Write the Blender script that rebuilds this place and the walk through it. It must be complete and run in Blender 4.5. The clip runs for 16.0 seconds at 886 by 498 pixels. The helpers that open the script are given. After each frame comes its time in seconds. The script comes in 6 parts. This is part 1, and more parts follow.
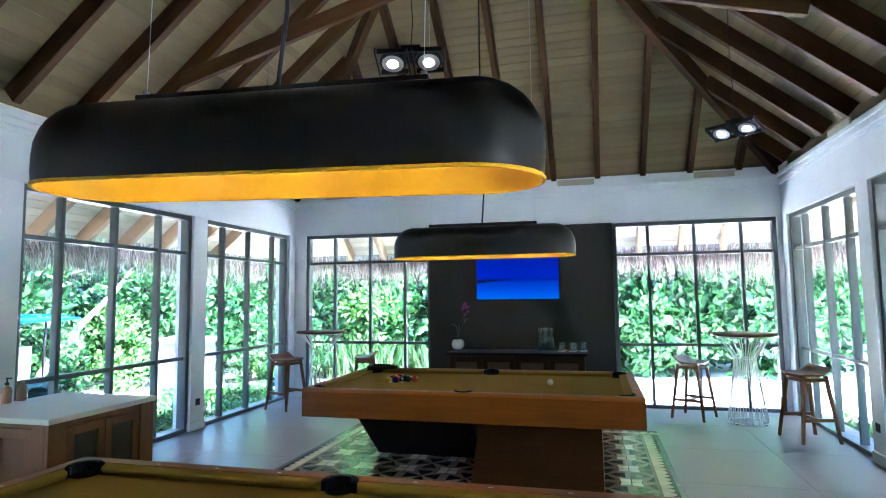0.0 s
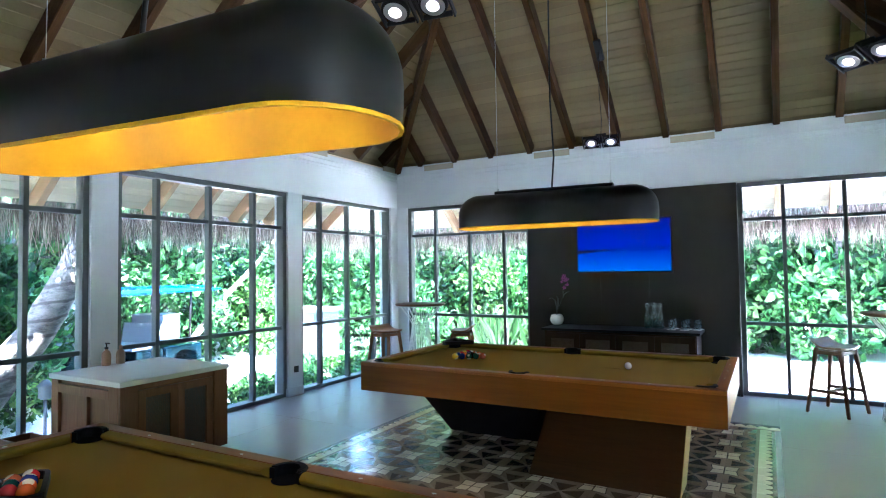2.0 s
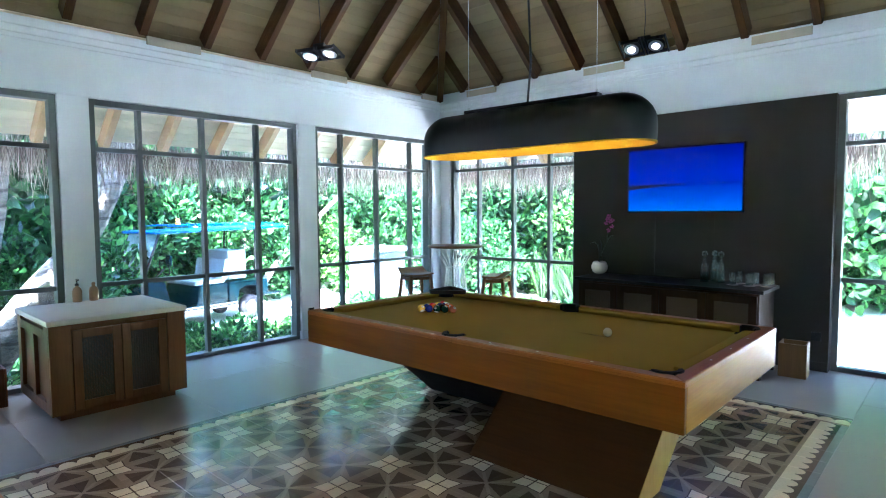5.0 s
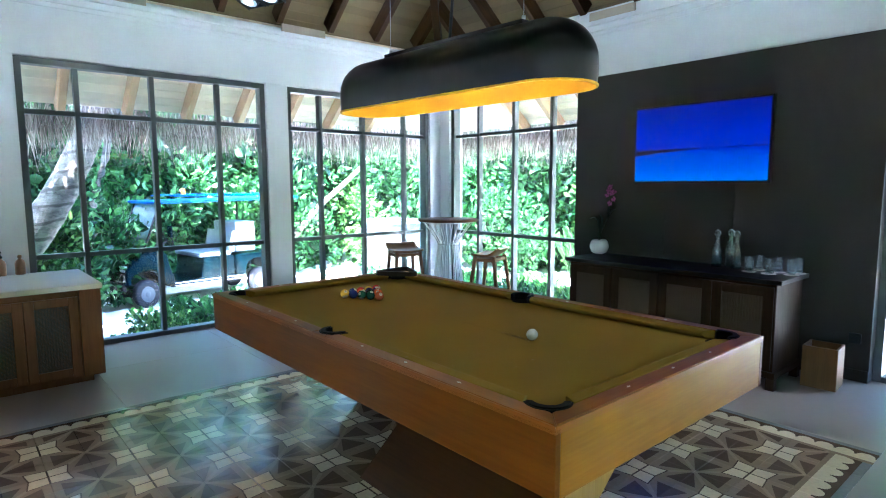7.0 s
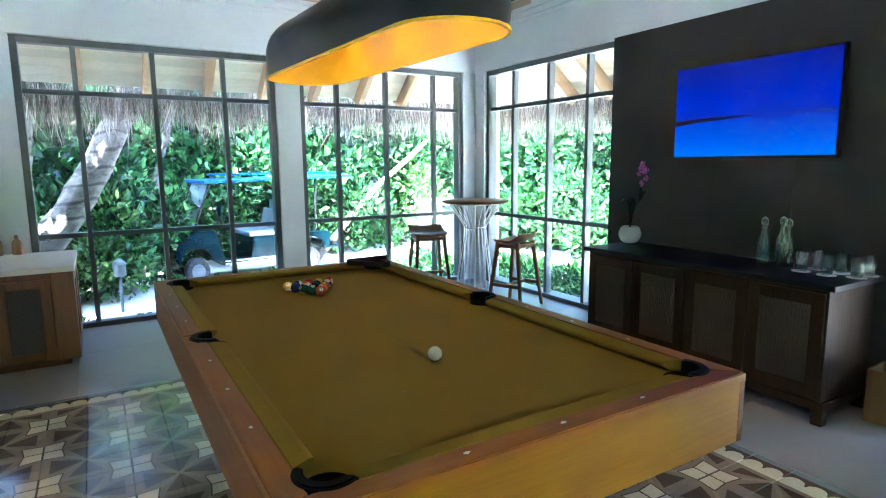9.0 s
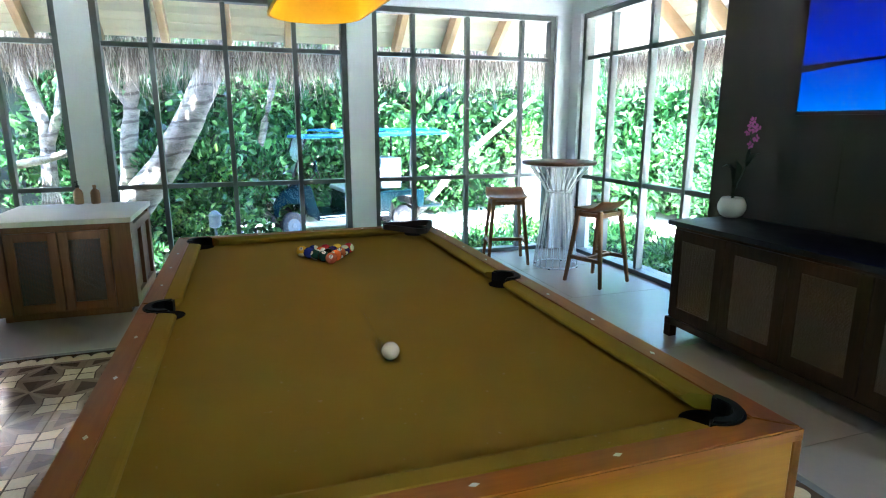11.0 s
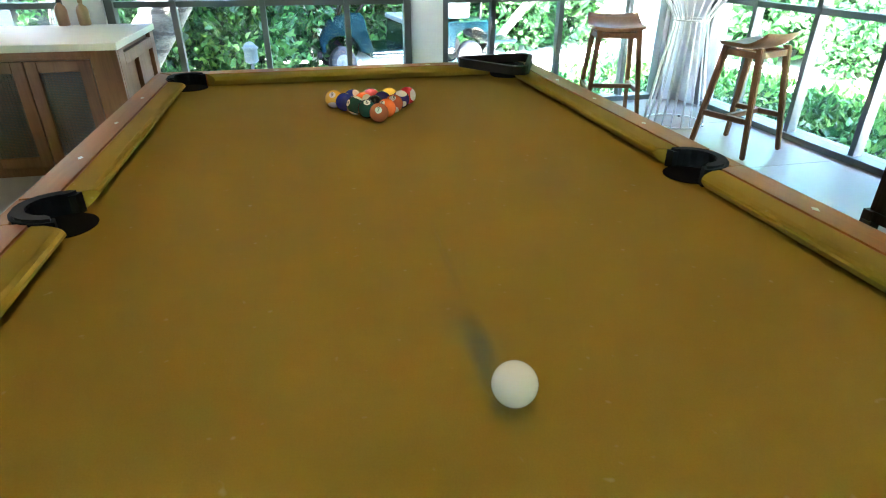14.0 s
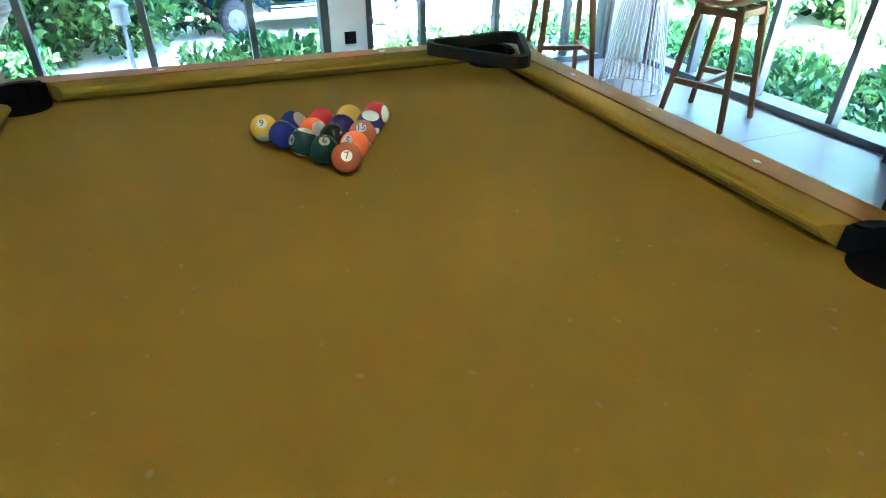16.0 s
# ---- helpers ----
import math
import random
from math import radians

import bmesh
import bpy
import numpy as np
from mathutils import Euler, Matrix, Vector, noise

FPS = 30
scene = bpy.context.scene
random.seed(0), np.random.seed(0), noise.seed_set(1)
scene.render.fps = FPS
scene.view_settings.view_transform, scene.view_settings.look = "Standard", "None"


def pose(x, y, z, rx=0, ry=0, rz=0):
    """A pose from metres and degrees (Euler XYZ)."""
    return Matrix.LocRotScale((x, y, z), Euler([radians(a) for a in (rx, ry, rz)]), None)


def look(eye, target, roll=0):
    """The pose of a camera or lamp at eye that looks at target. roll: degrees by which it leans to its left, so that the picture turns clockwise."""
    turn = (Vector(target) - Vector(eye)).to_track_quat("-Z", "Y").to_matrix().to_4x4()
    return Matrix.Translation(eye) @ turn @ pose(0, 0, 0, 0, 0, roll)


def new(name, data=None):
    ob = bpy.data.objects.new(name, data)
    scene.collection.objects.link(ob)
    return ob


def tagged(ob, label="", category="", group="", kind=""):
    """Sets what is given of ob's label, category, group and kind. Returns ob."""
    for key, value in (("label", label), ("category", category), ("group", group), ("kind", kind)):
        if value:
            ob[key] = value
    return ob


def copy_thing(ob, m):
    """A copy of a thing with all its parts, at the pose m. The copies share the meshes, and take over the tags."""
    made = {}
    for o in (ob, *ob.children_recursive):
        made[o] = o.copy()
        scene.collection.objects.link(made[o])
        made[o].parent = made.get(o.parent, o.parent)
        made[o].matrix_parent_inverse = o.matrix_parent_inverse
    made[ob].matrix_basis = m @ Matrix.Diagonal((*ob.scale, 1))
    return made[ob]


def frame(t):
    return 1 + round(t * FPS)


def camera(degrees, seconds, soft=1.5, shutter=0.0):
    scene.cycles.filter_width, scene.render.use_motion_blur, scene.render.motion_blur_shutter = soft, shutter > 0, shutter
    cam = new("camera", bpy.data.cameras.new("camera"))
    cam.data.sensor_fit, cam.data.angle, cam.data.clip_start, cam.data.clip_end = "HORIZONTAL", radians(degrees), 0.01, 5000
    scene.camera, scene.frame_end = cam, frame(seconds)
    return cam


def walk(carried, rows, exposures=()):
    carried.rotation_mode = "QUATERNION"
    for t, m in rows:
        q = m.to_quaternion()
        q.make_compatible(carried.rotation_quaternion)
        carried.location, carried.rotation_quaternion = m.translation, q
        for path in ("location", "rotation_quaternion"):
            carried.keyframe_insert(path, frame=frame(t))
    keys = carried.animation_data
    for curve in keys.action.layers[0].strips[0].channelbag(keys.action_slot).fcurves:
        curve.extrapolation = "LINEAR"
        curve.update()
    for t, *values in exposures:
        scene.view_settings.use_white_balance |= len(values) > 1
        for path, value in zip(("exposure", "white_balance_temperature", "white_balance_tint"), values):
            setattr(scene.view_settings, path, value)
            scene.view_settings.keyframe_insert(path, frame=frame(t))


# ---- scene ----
cam = camera(75.0, 16.0, soft=1.1)
PATH = [
    (0, (0.143, -0.03, 1.557), (-0.355, 1.899, 1.726), -0.7),
    (0.5, (0.258, 0.123, 1.571), (-0.361, 2.018, 1.736), -0.6),
    (1, (0.427, 0.262, 1.561), (-0.326, 2.109, 1.709), -0.6),
    (1.5, (0.619, 0.409, 1.56), (-0.258, 2.203, 1.674), -0.7),
    (2, (0.749, 0.6, 1.559), (-0.232, 2.341, 1.636), -0.8),
    (2.5, (0.885, 0.815, 1.57), (-0.201, 2.494, 1.61), -0.8),
    (3, (1.06, 1.043, 1.575), (-0.105, 2.669, 1.581), -0.8),
    (3.5, (1.167, 1.277, 1.544), (-0.058, 2.858, 1.517), -0.7),
    (4, (1.237, 1.546, 1.552), (-0.052, 3.074, 1.482), -0.6),
    (4.5, (1.326, 1.817, 1.551), (0.002, 3.313, 1.449), -0.5),
    (5, (1.399, 2.09, 1.532), (0.046, 3.558, 1.405), -0.4),
    (5.2, (1.403, 2.209, 1.537), (0.035, 3.661, 1.398), -0.2),
    (7.5, (1.565, 3.582, 1.493), (0.025, 4.836, 1.255), -0.3),
    (8, (1.593, 3.872, 1.494), (0.01, 5.067, 1.237), -0.3),
    (8.5, (1.583, 4.137, 1.507), (-0.057, 5.247, 1.229), -0.3),
    (8.7, (1.577, 4.219, 1.502), (-0.086, 5.292, 1.218), -0.4),
    (10.8, (1.408, 4.982, 1.468), (-0.431, 5.656, 1.061), 0.0),
    (11, (1.358, 5.024, 1.458), (-0.493, 5.649, 1.031), 0.0),
    (11.5, (1.202, 5.132, 1.439), (-0.668, 5.633, 0.937), 0.0),
    (12, (1.028, 5.224, 1.382), (-0.839, 5.638, 0.798), -0.0),
    (12.5, (0.856, 5.27, 1.338), (-0.986, 5.641, 0.654), 0.2),
    (13, (0.627, 5.282, 1.28), (-1.186, 5.614, 0.503), 0.3),
    (13.5, (0.421, 5.232, 1.234), (-1.354, 5.567, 0.375), 0.2),
    (14, (0.237, 5.201, 1.233), (-1.494, 5.595, 0.311), 0.2),
    (14.5, (0.081, 5.171, 1.212), (-1.598, 5.638, 0.23), 0.1),
    (15, (-0.075, 5.133, 1.195), (-1.698, 5.665, 0.154), 0.2),
    (15.5, (-0.293, 5.165, 1.197), (-1.881, 5.759, 0.136), 0.5),
    (16, (-0.519, 5.173, 1.234), (-2.076, 5.83, 0.164), 0.9),
]
EXPOSURE = [(0, 5.36, 5200, 25), (5, 5.5, 5200, 20), (8.5, 5.6, 5300, 20), (11, 5.68, 5600, 17), (12.5, 5.84, 5800, 18), (13.5, 6.2, 6000, 17), (14.5, 6.76, 5950, 16), (16, 6.66, 5350, 13)]
walk(cam, [(t, look(eye, target, roll)) for t, eye, target, roll in PATH], EXPOSURE)

# ---- light ----
SUN_ELEV, SUN_ROT = radians(70), radians(140)
world = bpy.data.worlds.new("sky")
scene.world = world
world.use_nodes = True
wn = world.node_tree.nodes
sky = wn.new("ShaderNodeTexSky")
sky.sky_type, sky.sun_disc, sky.sun_elevation, sky.sun_rotation = "NISHITA", False, SUN_ELEV, SUN_ROT
wn["Background"].inputs["Strength"].default_value = 0.125
world.node_tree.links.new(sky.outputs["Color"], wn["Background"].inputs["Color"])
sun = new("sun", bpy.data.lights.new("sun", "SUN"))
sun.data.energy, sun.data.angle, sun.data.color = 4.3, radians(0.5), (1.0, 0.95, 0.87)
sun_dir = Vector((math.sin(SUN_ROT) * math.cos(SUN_ELEV), math.cos(SUN_ROT) * math.cos(SUN_ELEV), math.sin(SUN_ELEV)))
sun.matrix_world = look(tuple(sun_dir * 30), (0, 0, 0))

# room: interior faces, floor at z = 0
XL, XR, YB, YF = -4.58, 2.62, 8.53, -1.60
XC = (XL + XR) / 2
Z_BAND, Z_WALL, PITCH = 2.60, 3.18, 0.83
WALL_T = 0.24
GROUND = -0.49


def bulb(name, at, power, colour, radius=0.03):
    lamp = new(name, bpy.data.lights.new(name, "POINT"))
    lamp.data.energy, lamp.data.color, lamp.data.shadow_soft_size = power, colour, radius
    lamp.location = at
    return lamp



# ---- materials ----
def ramp(nt, fac, stops):
    r = nt.nodes.new("ShaderNodeValToRGB")
    e = r.color_ramp.elements
    e[0].position, e[0].color = stops[0][0], (*stops[0][1], 1)
    e[1].position, e[1].color = stops[-1][0], (*stops[-1][1], 1)
    for p, c in stops[1:-1]:
        el = e.new(p)
        el.color = (*c, 1)
    nt.links.new(fac, r.inputs["Fac"])
    return r.outputs["Color"]


def scaled(c, k):
    return tuple(min(1.0, v * k) for v in c)


def mat(name, col, rough=0.5, metal=0.0, vary=0.12, scale=6.0, fine=60.0, bump=0.05, stretch=(1, 1, 1), coat=0.0, per=None, spec=0.5):
    """Paint, cloth, stone or metal: a base colour with two scales of noise, uneven gloss and fine relief."""
    m = bpy.data.materials.new(name)
    m.use_nodes = True
    nt = m.node_tree
    b = nt.nodes["Principled BSDF"]
    tc = nt.nodes.new("ShaderNodeTexCoord")
    mp = nt.nodes.new("ShaderNodeMapping")
    mp.inputs["Scale"].default_value = stretch
    nt.links.new(tc.outputs["Object"], mp.inputs["Vector"])
    n1, n2 = nt.nodes.new("ShaderNodeTexNoise"), nt.nodes.new("ShaderNodeTexNoise")
    for n, s in ((n1, scale), (n2, fine)):
        n.inputs["Scale"].default_value, n.inputs["Detail"].default_value = s, 4
        nt.links.new(mp.outputs["Vector"], n.inputs["Vector"])
    add = nt.nodes.new("ShaderNodeMix")
    add.inputs["Factor"].default_value = 0.4
    nt.links.new(n1.outputs["Fac"], add.inputs["A"])
    nt.links.new(n2.outputs["Fac"], add.inputs["B"])
    fac = add.outputs["Result"]
    if per:
        oi = nt.nodes.new("ShaderNodeObjectInfo") if per == "object" else nt.nodes.new("ShaderNodeNewGeometry")
        mix = nt.nodes.new("ShaderNodeMix")
        mix.inputs["Factor"].default_value = 0.45
        nt.links.new(fac, mix.inputs["A"])
        nt.links.new(oi.outputs["Random" if per == "object" else "Random Per Island"], mix.inputs["B"])
        fac = mix.outputs["Result"]
    c = ramp(nt, fac, [(0.25, scaled(col, 1 - vary * 1.6)), (0.5, col), (0.78, scaled(col, 1 + vary * 1.3))])
    nt.links.new(c, b.inputs["Base Color"])
    mr = nt.nodes.new("ShaderNodeMapRange")
    mr.inputs["To Min"].default_value, mr.inputs["To Max"].default_value = max(0.02, rough - 0.08), min(1, rough + 0.08)
    nt.links.new(n1.outputs["Fac"], mr.inputs["Value"])
    nt.links.new(mr.outputs["Result"], b.inputs["Roughness"])
    b.inputs["Metallic"].default_value = metal
    b.inputs["Specular IOR Level"].default_value = spec
    b.inputs["Coat Weight"].default_value = coat
    b.inputs["Coat Roughness"].default_value = 0.12
    if bump:
        bp = nt.nodes.new("ShaderNodeBump")
        bp.inputs["Strength"].default_value, bp.inputs["Distance"].default_value = bump, 0.01
        nt.links.new(n2.outputs["Fac"], bp.inputs["Height"])
        nt.links.new(bp.outputs["Normal"], b.inputs["Normal"])
    return m


def wood(name, dark, light, rough=0.4, axis=0, grain=1.0, coat=0.0, per=None, spec=0.5, bump=0.12, vary=0.09):
    """Wood with long grain along one axis, darker rings and streaks."""
    m = bpy.data.materials.new(name)
    m.use_nodes = True
    nt = m.node_tree
    b = nt.nodes["Principled BSDF"]
    tc, mp = nt.nodes.new("ShaderNodeTexCoord"), nt.nodes.new("ShaderNodeMapping")
    sc = [14 * grain] * 3
    sc[axis] = 0.9 * grain
    mp.inputs["Scale"].default_value = sc
    nt.links.new(tc.outputs["Object"], mp.inputs["Vector"])
    n1, n2, n3 = (nt.nodes.new("ShaderNodeTexNoise") for _ in range(3))
    n1.inputs["Scale"].default_value, n1.inputs["Detail"].default_value, n1.inputs["Distortion"].default_value = 1.3, 6, 0.9
    n2.inputs["Scale"].default_value, n2.inputs["Detail"].default_value = 7.0, 5
    nt.links.new(mp.outputs["Vector"], n1.inputs["Vector"])
    nt.links.new(mp.outputs["Vector"], n2.inputs["Vector"])
    n3.inputs["Scale"].default_value = 1.4
    nt.links.new(tc.outputs["Object"], n3.inputs["Vector"])
    a = nt.nodes.new("ShaderNodeMix")
    a.inputs["Factor"].default_value = 0.4
    nt.links.new(n1.outputs["Fac"], a.inputs["A"])
    nt.links.new(n2.outputs["Fac"], a.inputs["B"])
    a2 = nt.nodes.new("ShaderNodeMix")
    a2.inputs["Factor"].default_value = 0.3
    nt.links.new(a.outputs["Result"], a2.inputs["A"])
    src = n3.outputs["Fac"]
    if per:
        oi = nt.nodes.new("ShaderNodeObjectInfo")
        src = oi.outputs["Random"]
    nt.links.new(src, a2.inputs["B"])
    mid = tuple((p + q) / 2 for p, q in zip(dark, light))
    c = ramp(nt, a2.outputs["Result"], [(0.3, dark), (0.5, mid), (0.72, light)])
    nt.links.new(c, b.inputs["Base Color"])
    mr = nt.nodes.new("ShaderNodeMapRange")
    mr.inputs["To Min"].default_value, mr.inputs["To Max"].default_value = rough + vary, rough - vary
    nt.links.new(n2.outputs["Fac"], mr.inputs["Value"])
    nt.links.new(mr.outputs["Result"], b.inputs["Roughness"])
    b.inputs["Coat Weight"].default_value, b.inputs["Coat Roughness"].default_value = coat, 0.2
    b.inputs["Specular IOR Level"].default_value = spec
    bp = nt.nodes.new("ShaderNodeBump")
    bp.inputs["Strength"].default_value, bp.inputs["Distance"].default_value = bump, 0.004
    nt.links.new(n2.outputs["Fac"], bp.inputs["Height"])
    nt.links.new(bp.outputs["Normal"], b.inputs["Normal"])
    return m


def glass(name, tint=(0.95, 0.99, 0.98), ior=1.45, rough=0.0):
    m = bpy.data.materials.new(name)
    m.use_nodes = True
    nt = m.node_tree
    out = nt.nodes["Material Output"]
    nt.nodes.remove(nt.nodes["Principled BSDF"])
    tr, gl = nt.nodes.new("ShaderNodeBsdfTransparent"), nt.nodes.new("ShaderNodeBsdfGlossy")
    fr, mx = nt.nodes.new("ShaderNodeLayerWeight"), nt.nodes.new("ShaderNodeMixShader")
    pw, mr = nt.nodes.new("ShaderNodeMath"), nt.nodes.new("ShaderNodeMapRange")
    pw.operation = "POWER"
    pw.inputs[1].default_value = 5.0
    mr.inputs["To Min"].default_value, mr.inputs["To Max"].default_value = (ior - 1) ** 2 / (ior + 1) ** 2, 0.9
    tr.inputs["Color"].default_value = (*tint, 1)
    gl.inputs["Roughness"].default_value = rough
    fr.inputs["Blend"].default_value = 0.5
    nt.links.new(fr.outputs["Facing"], pw.inputs[0])
    nt.links.new(pw.outputs["Value"], mr.inputs["Value"])
    nt.links.new(mr.outputs["Result"], mx.inputs["Fac"])
    nt.links.new(tr.outputs["BSDF"], mx.inputs[1])
    nt.links.new(gl.outputs["BSDF"], mx.inputs[2])
    nt.links.new(mx.outputs["Shader"], out.inputs["Surface"])
    return m


def glow(name, col, strength):
    m = bpy.data.materials.new(name)
    m.use_nodes = True
    b = m.node_tree.nodes["Principled BSDF"]
    b.inputs["Base Color"].default_value = (*col, 1)
    b.inputs["Emission Color"].default_value = (*col, 1)
    b.inputs["Emission Strength"].default_value = strength
    return m


def leaf(name, dark, mid, light, rough=0.45, through_light=0.35):
    m = bpy.data.materials.new(name)
    m.use_nodes = True
    nt = m.node_tree
    b, out = nt.nodes["Principled BSDF"], nt.nodes["Material Output"]
    g = nt.nodes.new("ShaderNodeNewGeometry")
    c = ramp(nt, g.outputs["Random Per Island"], [(0.0, dark), (0.55, mid), (1.0, light)])
    oi, mr, hsv = nt.nodes.new("ShaderNodeObjectInfo"), nt.nodes.new("ShaderNodeMapRange"), nt.nodes.new("ShaderNodeHueSaturation")
    mr.inputs["To Min"].default_value, mr.inputs["To Max"].default_value = 0.6, 1.3
    nt.links.new(oi.outputs["Random"], mr.inputs["Value"])
    nt.links.new(mr.outputs["Result"], hsv.inputs["Value"])
    nt.links.new(c, hsv.inputs["Color"])
    c = hsv.outputs["Color"]
    nt.links.new(c, b.inputs["Base Color"])
    b.inputs["Roughness"].default_value = rough
    t, mx = nt.nodes.new("ShaderNodeBsdfTranslucent"), nt.nodes.new("ShaderNodeMixShader")
    nt.links.new(c, t.inputs["Color"])
    mx.inputs["Fac"].default_value = through_light
    nt.links.new(b.outputs["BSDF"], mx.inputs[1])
    nt.links.new(t.outputs["BSDF"], mx.inputs[2])
    nt.links.new(mx.outputs["Shader"], out.inputs["Surface"])
    return m


M_PAINT = mat("white wall paint", (0.66, 0.68, 0.71), 0.65, vary=0.05, scale=2.5, bump=0.03)
M_DARKWALL = mat("charcoal wall paint", (0.033, 0.028, 0.022), 0.7, vary=0.1, scale=3, bump=0.04, spec=0.25)
M_FRAME = mat("grey-green aluminium", (0.095, 0.108, 0.103), 0.4, vary=0.08, scale=4, bump=0.01)
# One board lining in two tones: eaves lightened for daylight, inside darkened for shade.
M_EAVE = mat("daylight-toned cream eave boards", (0.80, 0.69, 0.52), 0.6, vary=0.1, scale=3.0, fine=40, bump=0.05, per="island")
M_BOARD = mat("shade-toned limed roof boards", (0.185, 0.138, 0.070), 0.75, vary=0.1, scale=3.0, fine=40, bump=0.05, stretch=(1, 1, 1), per="island", spec=0.12)
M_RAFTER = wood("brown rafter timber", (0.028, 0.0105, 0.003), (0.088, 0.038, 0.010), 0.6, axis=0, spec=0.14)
# same rafters outside the wall, colour lightened for daylight under the eaves
M_RAFTER_OUT = wood("daylight-toned eave timber", (0.30, 0.17, 0.08), (0.48, 0.31, 0.17), 0.55, axis=0)
M_FLOOR = mat("grey polished tile", (0.285, 0.238, 0.20), 0.33, vary=0.05, scale=1.1, fine=30, bump=0.0, spec=0.36)
for link in list(M_FLOOR.node_tree.nodes["Principled BSDF"].inputs["Roughness"].links):
    M_FLOOR.node_tree.links.remove(link)
M_FLOOR.node_tree.nodes["Principled BSDF"].inputs["Roughness"].default_value = 0.33
M_GROUT = mat("grey grout", (0.20, 0.20, 0.20), 0.8)
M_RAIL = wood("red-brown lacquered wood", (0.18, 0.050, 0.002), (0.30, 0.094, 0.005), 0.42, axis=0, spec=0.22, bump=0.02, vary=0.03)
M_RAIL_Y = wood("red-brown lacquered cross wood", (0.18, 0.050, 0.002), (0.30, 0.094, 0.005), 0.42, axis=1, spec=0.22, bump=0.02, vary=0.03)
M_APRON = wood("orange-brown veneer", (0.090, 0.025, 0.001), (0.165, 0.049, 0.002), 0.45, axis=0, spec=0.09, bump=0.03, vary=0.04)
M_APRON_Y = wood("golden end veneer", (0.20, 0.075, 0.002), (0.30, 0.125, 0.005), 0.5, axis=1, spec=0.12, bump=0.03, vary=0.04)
M_EDGE = wood("golden veneer edge", (0.30, 0.155, 0.030), (0.44, 0.25, 0.065), 0.45, axis=2, spec=0.2)
M_CLOTH = mat("khaki billiard cloth", (0.228, 0.143, 0.012), 0.95, vary=0.09, scale=2.2, fine=400, bump=0.08, spec=0.15)
nt = M_CLOTH.node_tree
sn, sr, sm = nt.nodes.new("ShaderNodeTexNoise"), nt.nodes.new("ShaderNodeMapRange"), nt.nodes.new("ShaderNodeMix")
tcn = nt.nodes.new("ShaderNodeTexCoord")
nt.links.new(tcn.outputs["Object"], sn.inputs["Vector"])
sn.inputs["Scale"].default_value, sn.inputs["Detail"].default_value = 55.0, 1.0
sr.inputs["From Min"].default_value, sr.inputs["From Max"].default_value, sr.inputs["To Max"].default_value = 0.74, 0.82, 0.16
nt.links.new(sn.outputs["Fac"], sr.inputs["Value"])
sm.data_type = "RGBA"
nt.links.new(sr.outputs["Result"], sm.inputs["Factor"])
base = nt.nodes["Principled BSDF"].inputs["Base Color"]
nt.links.new(base.links[0].from_socket, sm.inputs[6])
sm.inputs[7].default_value = (0.5, 0.45, 0.35, 1)
nt.links.new(sm.outputs[2], base)
M_BLACK = mat("black moulded plastic", (0.008, 0.008, 0.009), 0.45, vary=0.2, bump=0.02, spec=0.3)
M_POCKET = mat("black pocket rubber", (0.004, 0.004, 0.004), 0.6, vary=0.2, bump=0.03, spec=0.08)
M_SHADE = mat("graphite metal shade", (0.008, 0.0085, 0.007), 0.4, vary=0.1, scale=3, bump=0.01, spec=0.28)
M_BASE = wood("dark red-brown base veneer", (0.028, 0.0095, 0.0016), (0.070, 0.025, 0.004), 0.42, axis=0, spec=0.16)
# paints the unlit depth of the pocket holes as flat black
M_VOID = mat("flat black pocket hole", (0.006, 0.006, 0.006), 0.95, vary=0.1, bump=0, spec=0.03)
M_BASEBLACK = mat("plain black base", (0.006, 0.0045, 0.0035), 0.6, vary=0.2, spec=0.12)
M_GOLD = mat("golden inner paint", (0.62, 0.325, 0.001), 0.5, vary=0.06, scale=5, bump=0.02)
M_GOLD.node_tree.nodes["Principled BSDF"].inputs["Specular IOR Level"].default_value = 0.1
M_STEEL = mat("brushed steel", (0.55, 0.56, 0.57), 0.3, metal=1.0, vary=0.05)
M_GLASS = glass("window glass")
M_CLEAR = glass("clear drinking glass", (0.86, 0.94, 0.95), 2.1, 0.02)
M_COUNTER = mat("pale stone worktop", (0.62, 0.585, 0.52), 0.5, vary=0.06, scale=8, fine=120, bump=0.01)
M_CAB = wood("mid-brown cabinet wood", (0.105, 0.038, 0.010), (0.215, 0.088, 0.026), 0.5, axis=2, spec=0.3)
M_SIDE = wood("dark walnut", (0.015, 0.008, 0.0034), (0.042, 0.020, 0.0085), 0.55, axis=2, spec=0.09)
M_SIDETOP = mat("black stone top", (0.007, 0.007, 0.0075), 0.4, vary=0.2, scale=10, spec=0.15)
M_STOOL = wood("teak stool wood", (0.12, 0.046, 0.012), (0.26, 0.112, 0.034), 0.45, axis=2, spec=0.25)
M_TOPWOOD = wood("teak tabletop", (0.09, 0.035, 0.012), (0.19, 0.085, 0.03), 0.45, axis=0, spec=0.25)
M_WHITE = mat("white powder-coated rod", (0.78, 0.78, 0.76), 0.4, vary=0.03)
M_CERAMIC = mat("white glazed ceramic", (0.75, 0.74, 0.70), 0.2, vary=0.03, bump=0.01)
M_RATTAN = mat("woven rattan", (0.070, 0.042, 0.019), 0.7, vary=0.3, scale=60, fine=240, bump=0.3, stretch=(1, 1, 3))
M_MESH = mat("dark woven mesh", (0.055, 0.042, 0.026), 0.6, vary=0.3, scale=80, fine=260, bump=0.3)
